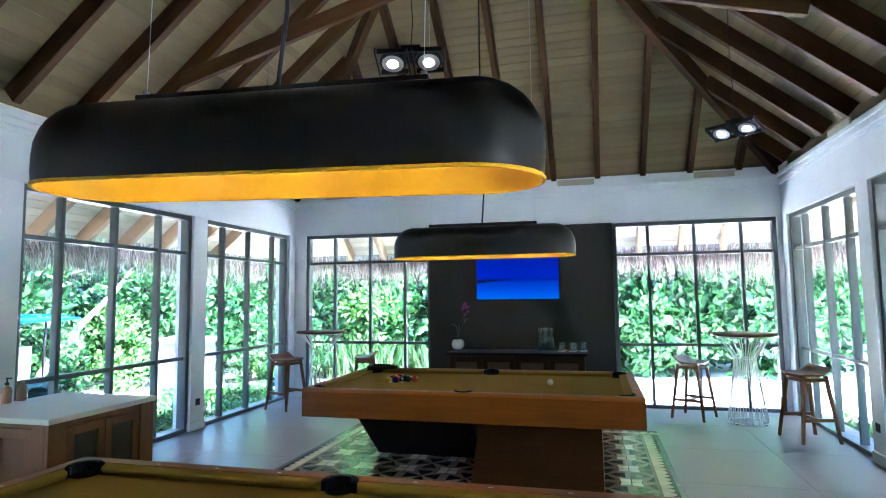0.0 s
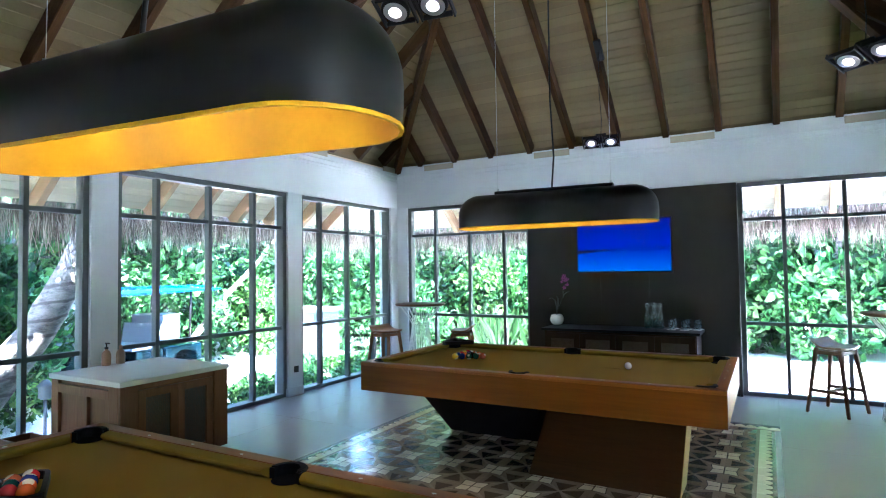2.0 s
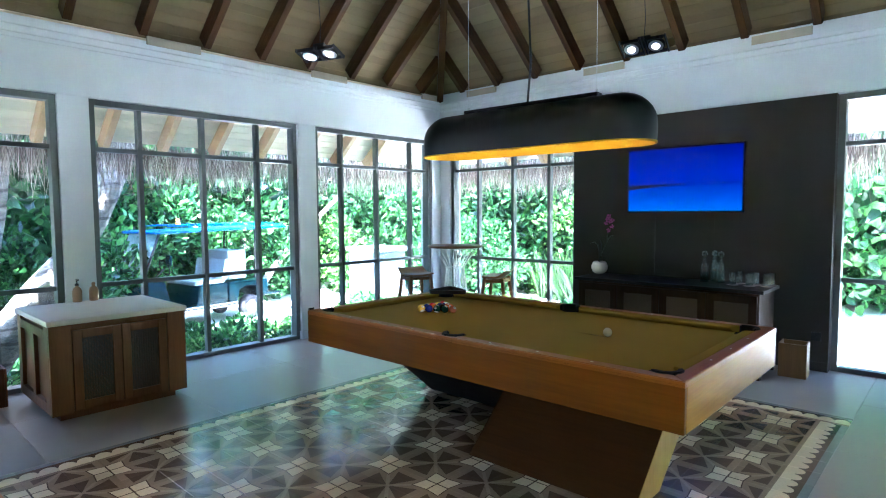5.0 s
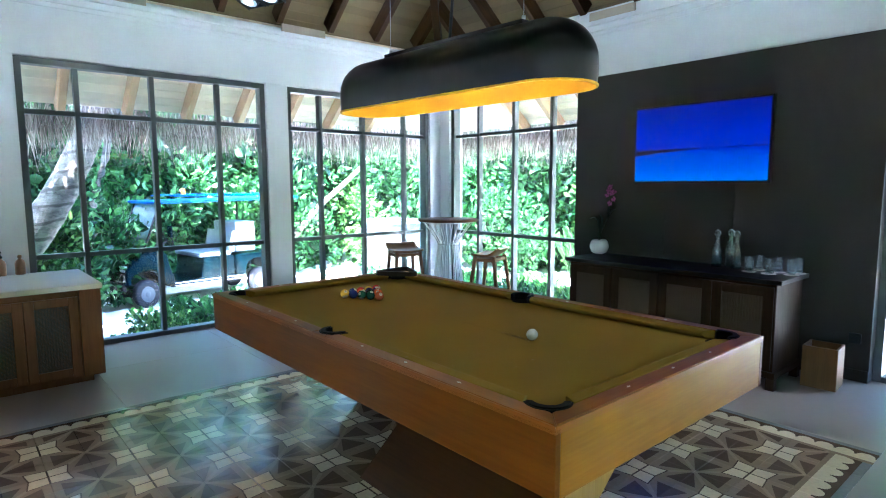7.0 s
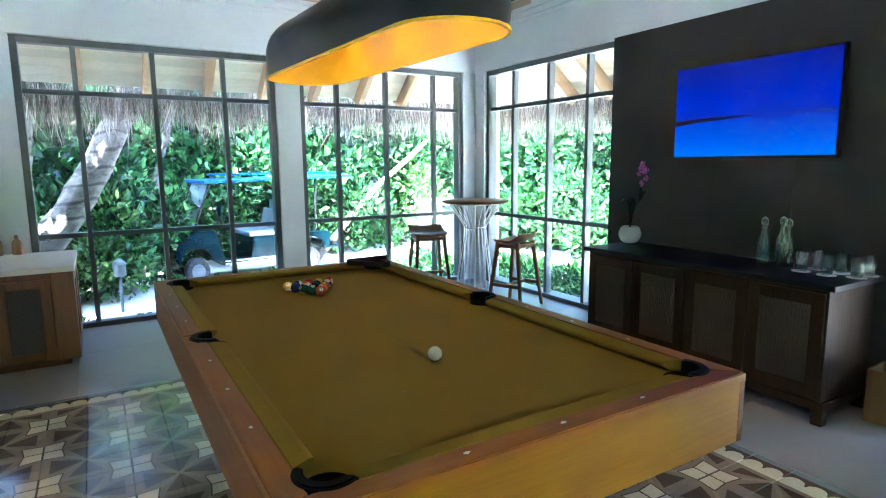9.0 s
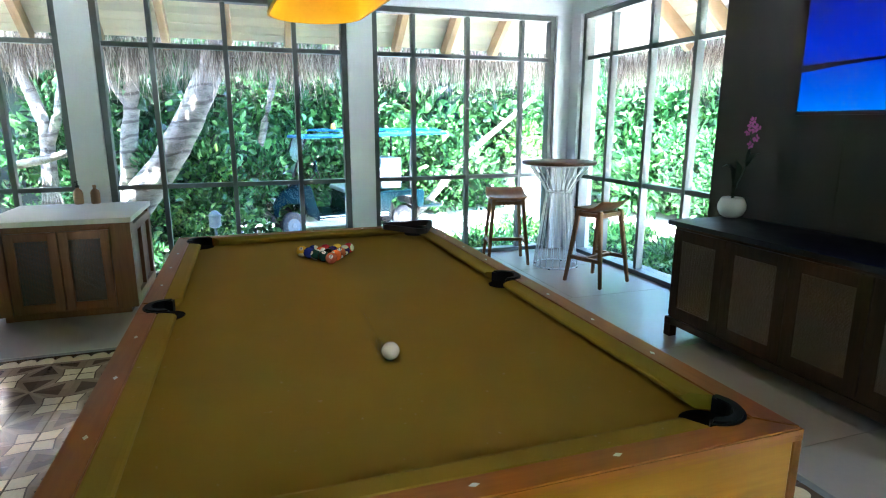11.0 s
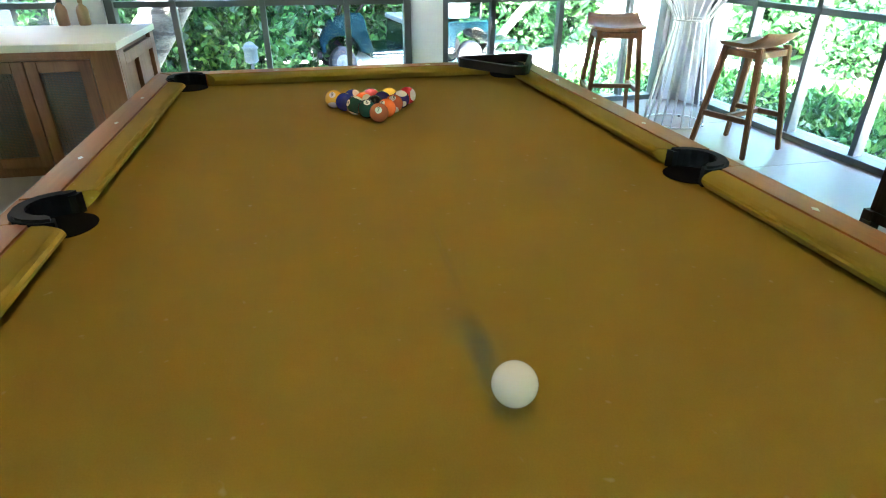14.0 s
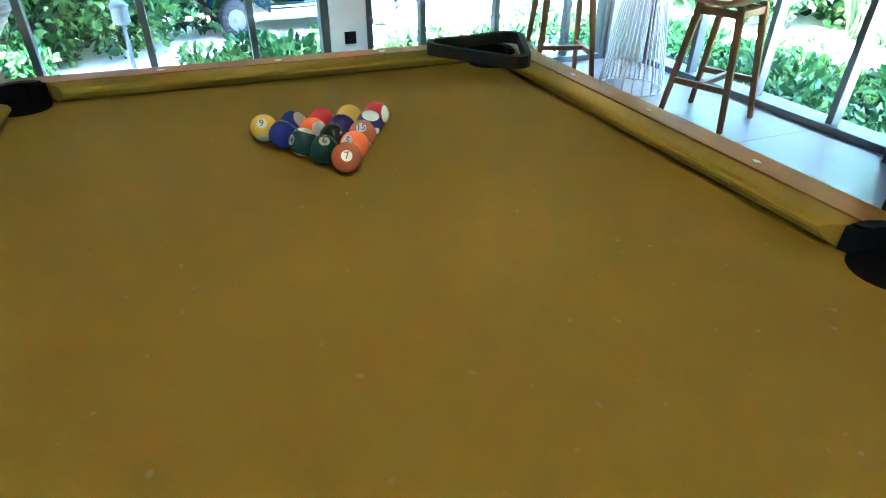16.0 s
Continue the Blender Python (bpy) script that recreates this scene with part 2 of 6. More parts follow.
M_TAN = mat("tan bottle plastic", (0.30, 0.16, 0.075), 0.35, vary=0.08)
M_BIN = wood("light bin wood", (0.10, 0.042, 0.006), (0.17, 0.078, 0.013), 0.5, axis=2)
M_SAND = mat("pale coral sand", (0.80, 0.77, 0.70), 0.95, vary=0.12, scale=0.8, fine=9, bump=0.3)
M_THATCH = leaf("dry palm thatch", (0.07, 0.05, 0.042), (0.25, 0.195, 0.165), (0.58, 0.49, 0.43), 0.9, 0.5)
M_LEAF = leaf("broad green leaves", (0.006, 0.030, 0.010), (0.030, 0.120, 0.034), (0.13, 0.32, 0.085), 0.38, 0.3)
M_LEAF2 = leaf("fresh green leaves", (0.016, 0.065, 0.014), (0.075, 0.225, 0.045), (0.27, 0.46, 0.11), 0.4, 0.4)
M_BLADE = leaf("long blade leaves", (0.012, 0.045, 0.012), (0.04, 0.12, 0.028), (0.13, 0.23, 0.07))
M_BARK = mat("pale grey bark", (0.20, 0.175, 0.145), 0.9, vary=0.55, scale=7, fine=30, bump=0.9, stretch=(1, 1, 2.2))
nt = M_BARK.node_tree
wv, wr, wm, tcn = nt.nodes.new("ShaderNodeTexWave"), nt.nodes.new("ShaderNodeMapRange"), nt.nodes.new("ShaderNodeMix"), nt.nodes.new("ShaderNodeTexCoord")
wv.bands_direction = "Z"
wv.inputs["Scale"].default_value, wv.inputs["Distortion"].default_value, wv.inputs["Detail"].default_value = 1.6, 5.0, 3.0
nt.links.new(tcn.outputs["Object"], wv.inputs["Vector"])
wr.inputs["From Min"].default_value, wr.inputs["From Max"].default_value, wr.inputs["To Max"].default_value = 0.86, 0.97, 0.75
nt.links.new(wv.outputs["Fac"], wr.inputs["Value"])
wm.data_type = "RGBA"
nt.links.new(wr.outputs["Result"], wm.inputs["Factor"])
base = nt.nodes["Principled BSDF"].inputs["Base Color"]
nt.links.new(base.links[0].from_socket, wm.inputs[6])
wm.inputs[7].default_value = (0.05, 0.04, 0.032, 1)
nt.links.new(wm.outputs[2], base)
M_CARTBODY = mat("dark teal cart paint", (0.001, 0.011, 0.017), 0.25, vary=0.1, spec=0.2)
M_CARTROOF = mat("blue canopy", (0.006, 0.075, 0.26), 0.45, vary=0.12, spec=0.25)
M_SEAT = mat("cream vinyl", (0.24, 0.28, 0.30), 0.5, vary=0.06)
M_TYRE = mat("black rubber", (0.02, 0.02, 0.022), 0.8, vary=0.2)
M_SCREEN = mat("hazy scratched windscreen", (0.42, 0.52, 0.56), 0.3, vary=0.15, scale=5, fine=40, bump=0.0)
M_SCREEN.node_tree.nodes["Principled BSDF"].inputs["Alpha"].default_value = 0.42
M_NEIGHBOUR = mat("blue-grey painted render", (0.055, 0.068, 0.075), 0.85, vary=0.1, scale=2, bump=0.2)
M_RIM = mat("dull painted rim", (0.10, 0.11, 0.12), 0.5)
M_STONE = mat("rendered outside wall", (0.11, 0.135, 0.145), 0.8, vary=0.08, scale=2, bump=0.2)
M_HOT = glow("lit lamp face", (1.0, 0.93, 0.8), 0.7)
M_WARM = glow("warm lamp face", (1.0, 0.86, 0.6), 0.25)
M_AMBER = mat("amber beacon plastic", (0.85, 0.28, 0.03), 0.25)
M_PURPLE = mat("orchid petal", (0.36, 0.06, 0.26), 0.6, vary=0.3, scale=30)
M_DARKLEAF = mat("dark orchid leaf", (0.015, 0.022, 0.012), 0.35, vary=0.2)


# ---- mesh helpers ----
def part(name, bm, material, parent=None, label="", smooth=False):
    me = bpy.data.meshes.new(name)
    bm.to_mesh(me)
    bm.free()
    me.materials.append(material)
    if smooth:
        for p in me.polygons:
            p.use_smooth = True
    ob = new(name, me)
    if parent:
        ob.parent = parent
    if label:
        ob["label"] = label
    return ob


def thing(name, label, category, at=(0, 0, 0), turn=0.0, group="", kind=""):
    ob = new(name)
    ob.empty_display_size = 0.1
    ob.matrix_basis = pose(*at, 0, 0, turn)
    return tagged(ob, label, category, group, kind)


def block(bm, x0, x1, y0, y1, z0, z1, bev=0.0):
    """A box with bevelled edges, added to bm."""
    t = bmesh.new()
    bmesh.ops.create_cube(t, size=1.0)
    for v in t.verts:
        v.co = Vector(((x0 + x1) / 2 + v.co.x * abs(x1 - x0), (y0 + y1) / 2 + v.co.y * abs(y1 - y0), (z0 + z1) / 2 + v.co.z * abs(z1 - z0)))
    if bev:
        bmesh.ops.bevel(t, geom=list(t.edges), offset=bev, segments=2, affect="EDGES", profile=0.6)
    join(bm, t)


def join(bm, t, m=None):
    vs = [bm.verts.new(m @ v.co if m else v.co) for v in t.verts]
    t.verts.index_update()
    for f in t.faces:
        nf = bm.faces.new([vs[v.index] for v in f.verts])
        nf.smooth = f.smooth
    t.free()


def boxed(x0, x1, y0, y1, z0, z1, bev=0.0):
    bm = bmesh.new()
    block(bm, x0, x1, y0, y1, z0, z1, bev)
    return bm


def tube(bm, pts, radii, seg=10, caps=True):
    """A round bar along a line of points."""
    rings = []
    pts = [Vector(p) for p in pts]
    for i, p in enumerate(pts):
        d = (pts[min(i + 1, len(pts) - 1)] - pts[max(i - 1, 0)]).normalized()
        a = d.cross(Vector((0, 0, 1)) if abs(d.z) < 0.95 else Vector((1, 0, 0))).normalized()
        b = d.cross(a)
        r = radii[i] if isinstance(radii, (list, tuple)) else radii
        rings.append([bm.verts.new(p + a * r * math.cos(2 * math.pi * k / seg) + b * r * math.sin(2 * math.pi * k / seg)) for k in range(seg)])
    for r0, r1 in zip(rings, rings[1:]):
        for k in range(seg):
            f = bm.faces.new((r0[k], r0[(k + 1) % seg], r1[(k + 1) % seg], r1[k]))
            f.smooth = True
    if caps:
        bm.faces.new(rings[0][::-1])
        bm.faces.new(rings[-1])


def lathe(bm, profile, seg=24, at=(0, 0, 0)):
    """A turned shape from (radius, height) pairs."""
    rings = []
    for r, z in profile:
        rings.append([bm.verts.new((at[0] + r * math.cos(2 * math.pi * k / seg), at[1] + r * math.sin(2 * math.pi * k / seg), at[2] + z)) for k in range(seg)])
    for r0, r1 in zip(rings, rings[1:]):
        for k in range(seg):
            f = bm.faces.new((r0[k], r0[(k + 1) % seg], r1[(k + 1) % seg], r1[k]))
            f.smooth = True
    bm.faces.new(rings[0][::-1])
    bm.faces.new(rings[-1])


def bar(bm, a, b, w, h, up=(0, 0, 1), bev=0.004):
    """A squared timber from a to b, w wide and h deep (h along up)."""
    a, b = Vector(a), Vector(b)
    d = (b - a).normalized()
    side = d.cross(Vector(up)).normalized()
    u = side.cross(d).normalized()
    t = bmesh.new()
    bmesh.ops.create_cube(t, size=1.0)
    L = (b - a).length
    for v in t.verts:
        v.co = (a + b) / 2 + d * v.co.x * L + side * v.co.y * w + u * v.co.z * h
    if bev:
        bmesh.ops.bevel(t, geom=list(t.edges), offset=bev, segments=1, affect="EDGES")
    join(bm, t)


# ---- structure: ground, floor, walls, windows, roof ----
def ground_height(x, y):
    return GROUND + 0.05 * noise.noise(Vector((x * 0.3, y * 0.3, 0)))


bm = bmesh.new()
steps = [-300, -120, -60, -30] + [-22 + 1.1 * i for i in range(41)] + [30, 60, 120, 300]
grid = [[bm.verts.new((x, y + 3, ground_height(x, y) if max(abs(x), abs(y)) < 25 else GROUND)) for x in steps] for y in steps]
for r0, r1 in zip(grid, grid[1:]):
    for k in range(len(steps) - 1):
        f = bm.faces.new((r0[k], r0[k + 1], r1[k + 1], r1[k]))
        f.smooth = True
tagged(part("ground", bm, M_SAND), "pale sunlit coral sand around the pavilion", "ground", kind="structure")

foot = boxed(XL - 0.4, XR + 0.4, YF - 0.4, YB + 0.4, GROUND - 0.2, -0.012, 0.01)
floor = tagged(part("floor", foot, M_GROUT), "grey polished floor with a patterned tile inlay", "floor", kind="structure")


def wall_map(side):
    """(along, outward, z) of one wall to the world."""
    return {"west": lambda s, d, z: (XL - d, s, z), "east": lambda s, d, z: (XR + d, s, z), "north": lambda s, d, z: (s, YB + d, z), "south": lambda s, d, z: (s, YF - d, z)}[side]


def wall_block(bm, side, s0, s1, d0, d1, z0, z1, bev=0.0):
    f = wall_map(side)
    p, q = f(s0, d0, z0), f(s1, d1, z1)
    block(bm, min(p[0], q[0]), max(p[0], q[0]), min(p[1], q[1]), max(p[1], q[1]), min(p[2], q[2]), max(p[2], q[2]), bev)


BAYS = [(-1.09, 1.12), (1.37, 3.58), (3.83, 6.04), (6.29, 8.35)]
for side in ("west", "east"):
    bm = bmesh.new()
    wall_block(bm, side, YF - WALL_T, YB + WALL_T, 0, WALL_T, Z_BAND, Z_WALL + 0.03)
    edges = [YF] + [v for b in BAYS for v in b]
    for s0, s1 in list(zip(edges[0::2], edges[1::2])):
        wall_block(bm, side, s0, s1, 0, WALL_T, GROUND, Z_BAND - 0.002)
    wall_block(bm, side, 8.35, YB + WALL_T, 0.002, WALL_T, GROUND, Z_BAND - 0.002)
    wall = tagged(part("wall_" + side, bm, M_PAINT), "white painted wall of piers and a deep lintel band", "wall", kind="structure")
    for s0, s1 in list(zip(edges[0::2], edges[1::2])):
        bm = bmesh.new()
        wall_block(bm, side, s0 - 0.012, s1 + 0.012, -0.014, 0.05, 0, 0.10, 0.003)
        tagged(part("baseboard", bm, M_PAINT), "white painted plinth at a pier's foot", "baseboard", kind="structure")
bm = bmesh.new()
wall_block(bm, "north", XL + 0.002, XR - 0.002, 0, WALL_T, Z_BAND, Z_WALL + 0.1)
for s0, s1 in ((XL + 0.002, -4.39), (2.56, XR - 0.002)):
    wall_block(bm, "north", s0, s1, 0, WALL_T - 0.002, GROUND, Z_BAND - 0.002)
tagged(part("wall_north", bm, M_PAINT), "white painted end wall band above windows", "wall", kind="structure")
bm = bmesh.new()
wall_block(bm, "north", -2.27, 0.43, -0.06, WALL_T, GROUND, Z_BAND - 0.004)
tagged(part("wall_north_panel", bm, M_DARKWALL), "charcoal grey painted wall panel behind the television", "wall", kind="structure")
bm = bmesh.new()
wall_block(bm, "north", -2.27, 0.43, -0.074, -0.0602, 0, 0.09, 0.002)
tagged(part("baseboard", bm, M_DARKWALL), "charcoal baseboard under the dark wall", "baseboard", kind="structure")
for sx, z0, z1 in ((-1.25, 0.83, 1.49), (-0.62, 0.83, 1.49)):
    bm = bmesh.new()
    wall_block(bm, "north", sx - 0.012, sx + 0.012, -0.066, -0.0602, z0, z1, 0.002)
    tagged(part("trim", bm, M_DARKWALL), "painted-over cable duct below the television", "trim", kind="structure")
# end wall out of view, its dark colour chosen to cut bounced fill light
bm = bmesh.new()
wall_block(bm, "south", XL + 0.002, XR - 0.002, 0, WALL_T, GROUND, Z_WALL + 0.1)
tagged(part("wall_south", bm, M_DARKWALL), "unseen charcoal end wall, dark to cut bounced light", "wall", kind="structure")

# stepped cornice along the top of the band
for side, s0, s1 in (("west", YF, YB), ("east", YF, YB), ("north", XL, XR), ("south", XL, XR)):
    for k, (z0, z1, d) in enumerate(((3.02, 3.06, 0.018), (3.06, 3.12, 0.034), (3.12, 3.165, 0.055))):
        bm = bmesh.new()
        wall_block(bm, side, s0 + 0.001, s1 - 0.001, -d, -0.001, z0, z1 - 0.001, 0.004)
        tagged(part("trim", bm, M_PAINT), "white stepped cornice moulding", "cornice", kind="structure")


def make_window(number, side, a0, a1, mullions):
    """A fixed window: outer frame, deep mullions, two rails, and its panes."""
    w = thing("window_%d" % number, "tall grey metal window of twelve panes", "window", kind="structure")
    for s0, s1, z0, z1 in ((a0, a0 + 0.055, 0.0, Z_BAND - 0.004), (a1 - 0.055, a1, 0.0, Z_BAND - 0.004), (a0 + 0.055, a1 - 0.055, Z_BAND - 0.06, Z_BAND - 0.004), (a0 + 0.055, a1 - 0.055, 0.0, 0.045)):
        bm = bmesh.new()
        wall_block(bm, side, s0, s1, 0.035, 0.15, z0, z1, 0.004)
        part("window_frame", bm, M_FRAME, w)
    for m in mullions:
        bm = bmesh.new()
        wall_block(bm, side, m - 0.021, m + 0.021, 0.06, 0.135, 0.045, Z_BAND - 0.06, 0.003)
        part("mullion", bm, M_FRAME, w)
    cols = [a0 + 0.055] + list(mullions) + [a1 - 0.055]
    rows = [0.045, 0.87, 2.14, Z_BAND - 0.06]
    for i, (c0, c1) in enumerate(zip(cols, cols[1:])):
        c0 += 0.021 if i else 0
        c1 -= 0.021 if i < len(cols) - 2 else 0
        for z in rows[1:3]:
            bm = bmesh.new()
            wall_block(bm, side, c0, c1, 0.066, 0.128, z - 0.021, z + 0.021, 0.003)
            part("rail", bm, M_FRAME, w)
        for z0, z1 in zip(rows, rows[1:]):
            bm = bmesh.new()
            wall_block(bm, side, c0 - 0.004, c1 + 0.004, 0.098, 0.104, z0 + 0.015, z1 - 0.015)
            p = part("pane", bm, M_GLASS, w)
            p.visible_shadow = False
    return w


number = 1
for side in ("west", "east"):
    for a0, a1 in BAYS:
        if a0 > 6:
            ms = (6.73, 7.33, 7.97)
        else:
            ms = (a0 + 0.45, a0 + 1.08, a0 + 1.71)
        make_window(number, side, a0, a1, ms)
        number += 1
make_window(number, "north", -4.39, -2.275, (-3.90, -3.29, -2.71))
make_window(number + 1, "north", 0.435, 2.56, (0.92, 1.53, 2.13))

# roof: four slopes of boards, hip and common rafters, out to the eaves
EAVE = 1.25
HALF = (XR - XL) / 2
RY1, RY0 = YB - HALF, YF + HALF


def slope_point(side, along, d, lift=0.0):
    """A point of one slope: d metres in from the wall's face, at the rafters' underside plus lift."""
    z = Z_WALL + PITCH * d + lift
    x, y, _ = wall_map(side)(along, -d, 0)
    return Vector((x, y, z))


def slope_ends(side, d):
    if side in ("west", "east"):
        return YF + d, YB - d
    return XL + d, XR - d


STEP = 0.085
# first pass inside in the shaded tone, second the eaves in the daylit tone
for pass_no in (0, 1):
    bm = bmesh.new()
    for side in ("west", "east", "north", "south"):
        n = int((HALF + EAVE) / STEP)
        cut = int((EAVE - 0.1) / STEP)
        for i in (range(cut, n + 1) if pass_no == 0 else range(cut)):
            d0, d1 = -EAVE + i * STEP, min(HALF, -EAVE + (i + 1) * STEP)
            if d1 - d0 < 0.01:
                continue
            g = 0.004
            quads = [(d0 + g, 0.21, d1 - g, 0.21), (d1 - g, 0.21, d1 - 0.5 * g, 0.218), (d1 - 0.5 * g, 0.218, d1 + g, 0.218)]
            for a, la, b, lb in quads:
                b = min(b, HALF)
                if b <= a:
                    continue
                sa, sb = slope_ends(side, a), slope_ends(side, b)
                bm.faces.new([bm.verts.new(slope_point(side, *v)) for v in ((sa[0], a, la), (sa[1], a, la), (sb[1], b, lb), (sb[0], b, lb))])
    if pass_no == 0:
        tagged(part("ceiling", bm, M_BOARD), "limed board lining of a hipped roof, darkened for shade", "ceiling", kind="structure")
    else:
        tagged(part("ceiling_eaves", bm, M_EAVE), "cream board lining under the eaves, lightened for daylight", "ceiling", kind="structure")

# thatch cover on top of the boards
bm = bmesh.new()
for side in ("west", "east", "north", "south"):
    a, b = -EAVE - 0.015, HALF
    sa, sb = slope_ends(side, a), slope_ends(side, b)
    low = [bm.verts.new(slope_point(side, *v)) for v in ((sa[0], a, 0.24), (sa[1], a, 0.24), (sb[1], b, 0.24), (sb[0], b, 0.24))]
    top = [bm.verts.new(v.co + Vector((0, 0, 0.22))) for v in low]
    bm.faces.new(low)
    bm.faces.new(top)
    bm.faces.new((low[0], low[1], top[1], top[0]))
M_ROOF = mat("weathered thatch", (0.16, 0.12, 0.085), 0.95, vary=0.4, scale=12, fine=60, bump=0.8)
tagged(part("roof", bm, M_ROOF), "thick weathered palm thatch roof", "roof", kind="structure")

RAFTER_W, RAFTER_H = 0.075, 0.20
cosp = 1 / math.sqrt(1 + PITCH * PITCH)


def rafter(p, q, up, w=RAFTER_W, h=RAFTER_H, m=None):
    bm = bmesh.new()
    d = (q - p)
    L = d.length
    bmesh.ops.create_cube(bm, size=1.0)
    for v in bm.verts:
        v.co = Vector((v.co.x * L, v.co.y * w, v.co.z * h))
    bmesh.ops.bevel(bm, geom=list(bm.edges), offset=0.005, segments=1, affect="EDGES")
    ob = part("rafter", bm, m or M_RAFTER)
    x = d.normalized()
    y = Vector(up).cross(x).normalized()
    z = x.cross(y)
    ob.matrix_basis = Matrix.Translation((p + q) / 2) @ Matrix((x, y, z)).transposed().to_4x4()
    return tagged(ob, "dark brown exposed roof rafter", "rafter", group="roof rafters", kind="structure")


def common(side, along):
    s0, s1 = slope_ends(side, 0)
    top = min(HALF - 0.02, along - s0 - 0.03, s1 - along - 0.03)
    if top < 0.15:
        return
    lift = RAFTER_H / 2 / cosp
    if side in ("west", "east"):
        lift -= 0.002
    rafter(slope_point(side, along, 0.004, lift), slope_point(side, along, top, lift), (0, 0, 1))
    # tail past the wall, in the timber colour lightened for daylight
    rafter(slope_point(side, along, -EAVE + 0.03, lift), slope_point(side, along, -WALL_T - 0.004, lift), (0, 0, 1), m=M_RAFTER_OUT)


for side in ("west", "east"):
    for k in range(-9, 6):
        common(side, RY1 + 0.63 * k)
for side in ("north", "south"):
    for k in range(-6, 7):
        if abs(k) < 6:
            common(side, XC + 0.62 * k)
for cx, cy, dx, dy, ry in ((XL, YB, 1, -1, RY1), (XR, YB, -1, -1, RY1), (XL, YF, 1, 1, RY0), (XR, YF, -1, 1, RY0)):
    a = Vector((cx + dx * 0.02, cy + dy * 0.02, Z_WALL + PITCH * 0.02 + 0.04))
    b = Vector((XC - dx * 0.03, ry - dy * 0.03, Z_WALL + PITCH * (HALF - 0.03) + 0.04))
    rafter(a, b, (0, 0, 1), 0.09, 0.2)
rafter(Vector((XC, RY0, Z_WALL + PITCH * HALF)), Vector((XC, RY1, Z_WALL + PITCH * HALF)), (0, 0, 1), 0.09, 0.24)

# scissor ties of the two trusses at the ridge's ends
for ty in (RY1 - 0.065, RY0 + 0.065):
    for sgn in (-1, 1):
        a = Vector((XC + sgn * 2.83, ty + sgn * 0.0, 3.79))
        b = Vector((XC - sgn * 1.35, ty, 3.79 + 4.18 * 0.27))
        ob = rafter(a + Vector((0, 0.035 * sgn, 0)), b + Vector((0, 0.035 * sgn, 0)), (0, 0, 1), 0.06, 0.15)
        tagged(ob, "dark brown sloping tie beam of a roof truss", "beam", group="roof ties")

# short pale blocking boards between the rafters' feet
M_BLOCKING = mat("pale blocking board", (0.42, 0.36, 0.27), 0.6, vary=0.1)
for side, k0, k1, base, step in (("west", -4, 6, RY1, 0.63), ("east", -4, 6, RY1, 0.63), ("north", -5, 6, XC, 0.62)):
    for k in range(k0, k1, 3):
        s = base + step * k
        bm = bmesh.new()
        wall_block(bm, side, s + 0.05, s + step - 0.05, -0.03, -0.006, Z_WALL - 0.008, Z_WALL + 0.075, 0.003)
        tagged(part("trim", bm, M_BLOCKING), "pale blocking board between rafter feet", "trim", kind="structure")

# fringe of dry palm leaf hanging from the eaves
rng = np.random.default_rng(5)


def strands(n, place, mesh_name):
    """Many thin hanging blades as one mesh; place(i) gives root, direction, length, width."""
    verts, faces = [], []
    for i in range(n):
        p, d, L, w, side = place(i)
        k = len(verts)
        tip = p + d * L
        mid = p + d * L * 0.5 + Vector(rng.normal(0, 0.012, 3))
        verts += [p - side * w, p + side * w, mid + side * w * 0.8, mid - side * w * 0.8, tip]
        faces += [(k, k + 1, k + 2, k + 3), (k + 3, k + 2, k + 4)]
    me = bpy.data.meshes.new(mesh_name)
    me.from_pydata([tuple(v) for v in verts], [], faces)
    return me


def fringe(side):
    s0, s1 = slope_ends(side, -EAVE)
    ax = Vector((0, 1, 0)) if side in ("west", "east") else Vector((1, 0, 0))

    def place(i):
        s = rng.uniform(s0, s1)
        d = -EAVE - rng.uniform(0.016, 0.12)
        p = slope_point(side, s, d, 0.20 + rng.uniform(-0.06, 0.12))
        clump = 0.5 + 0.5 * noise.noise(Vector((s * 1.7, 3.1, 0))) + 0.5 * noise.noise(Vector((s * 7, 1.1, 0)))
        L = 0.22 + 0.34 * max(0.05, clump) * rng.uniform(0.4, 1.4)
        if rng.random() < 0.22:
            L = 0.3 + 0.55 * max(0.1, clump) * rng.uniform(0.3, 1.3)
        out = Vector(wall_map(side)(0, 1, 0)) - Vector(wall_map(side)(0, 0, 0))
        dirn = (Vector((0, 0, -1)) + ax * rng.normal(0, 0.22) + out * rng.normal(0.06, 0.15)).normalized()
        return p, dirn, L, rng.uniform(0.002, 0.006), (ax + Vector(rng.normal(0, 0.4, 3))).normalized()

    me = strands(6500 if side in ("west", "north") else 3500, place, "thatch_fringe")
    me.materials.append(M_THATCH)
    tagged(new("thatch_fringe", me), "ragged fringe of dry palm thatch along the eaves", "thatch", kind="stuff")


for side in ("west", "north", "east", "south"):
    fringe(side)


# ---- pool tables ----
TAB_L, TAB_W, TAB_TOP, TAB_LOW = 2.84, 1.56, 0.79, 0.548
PLAY_L, PLAY_W = 2.56, 1.28


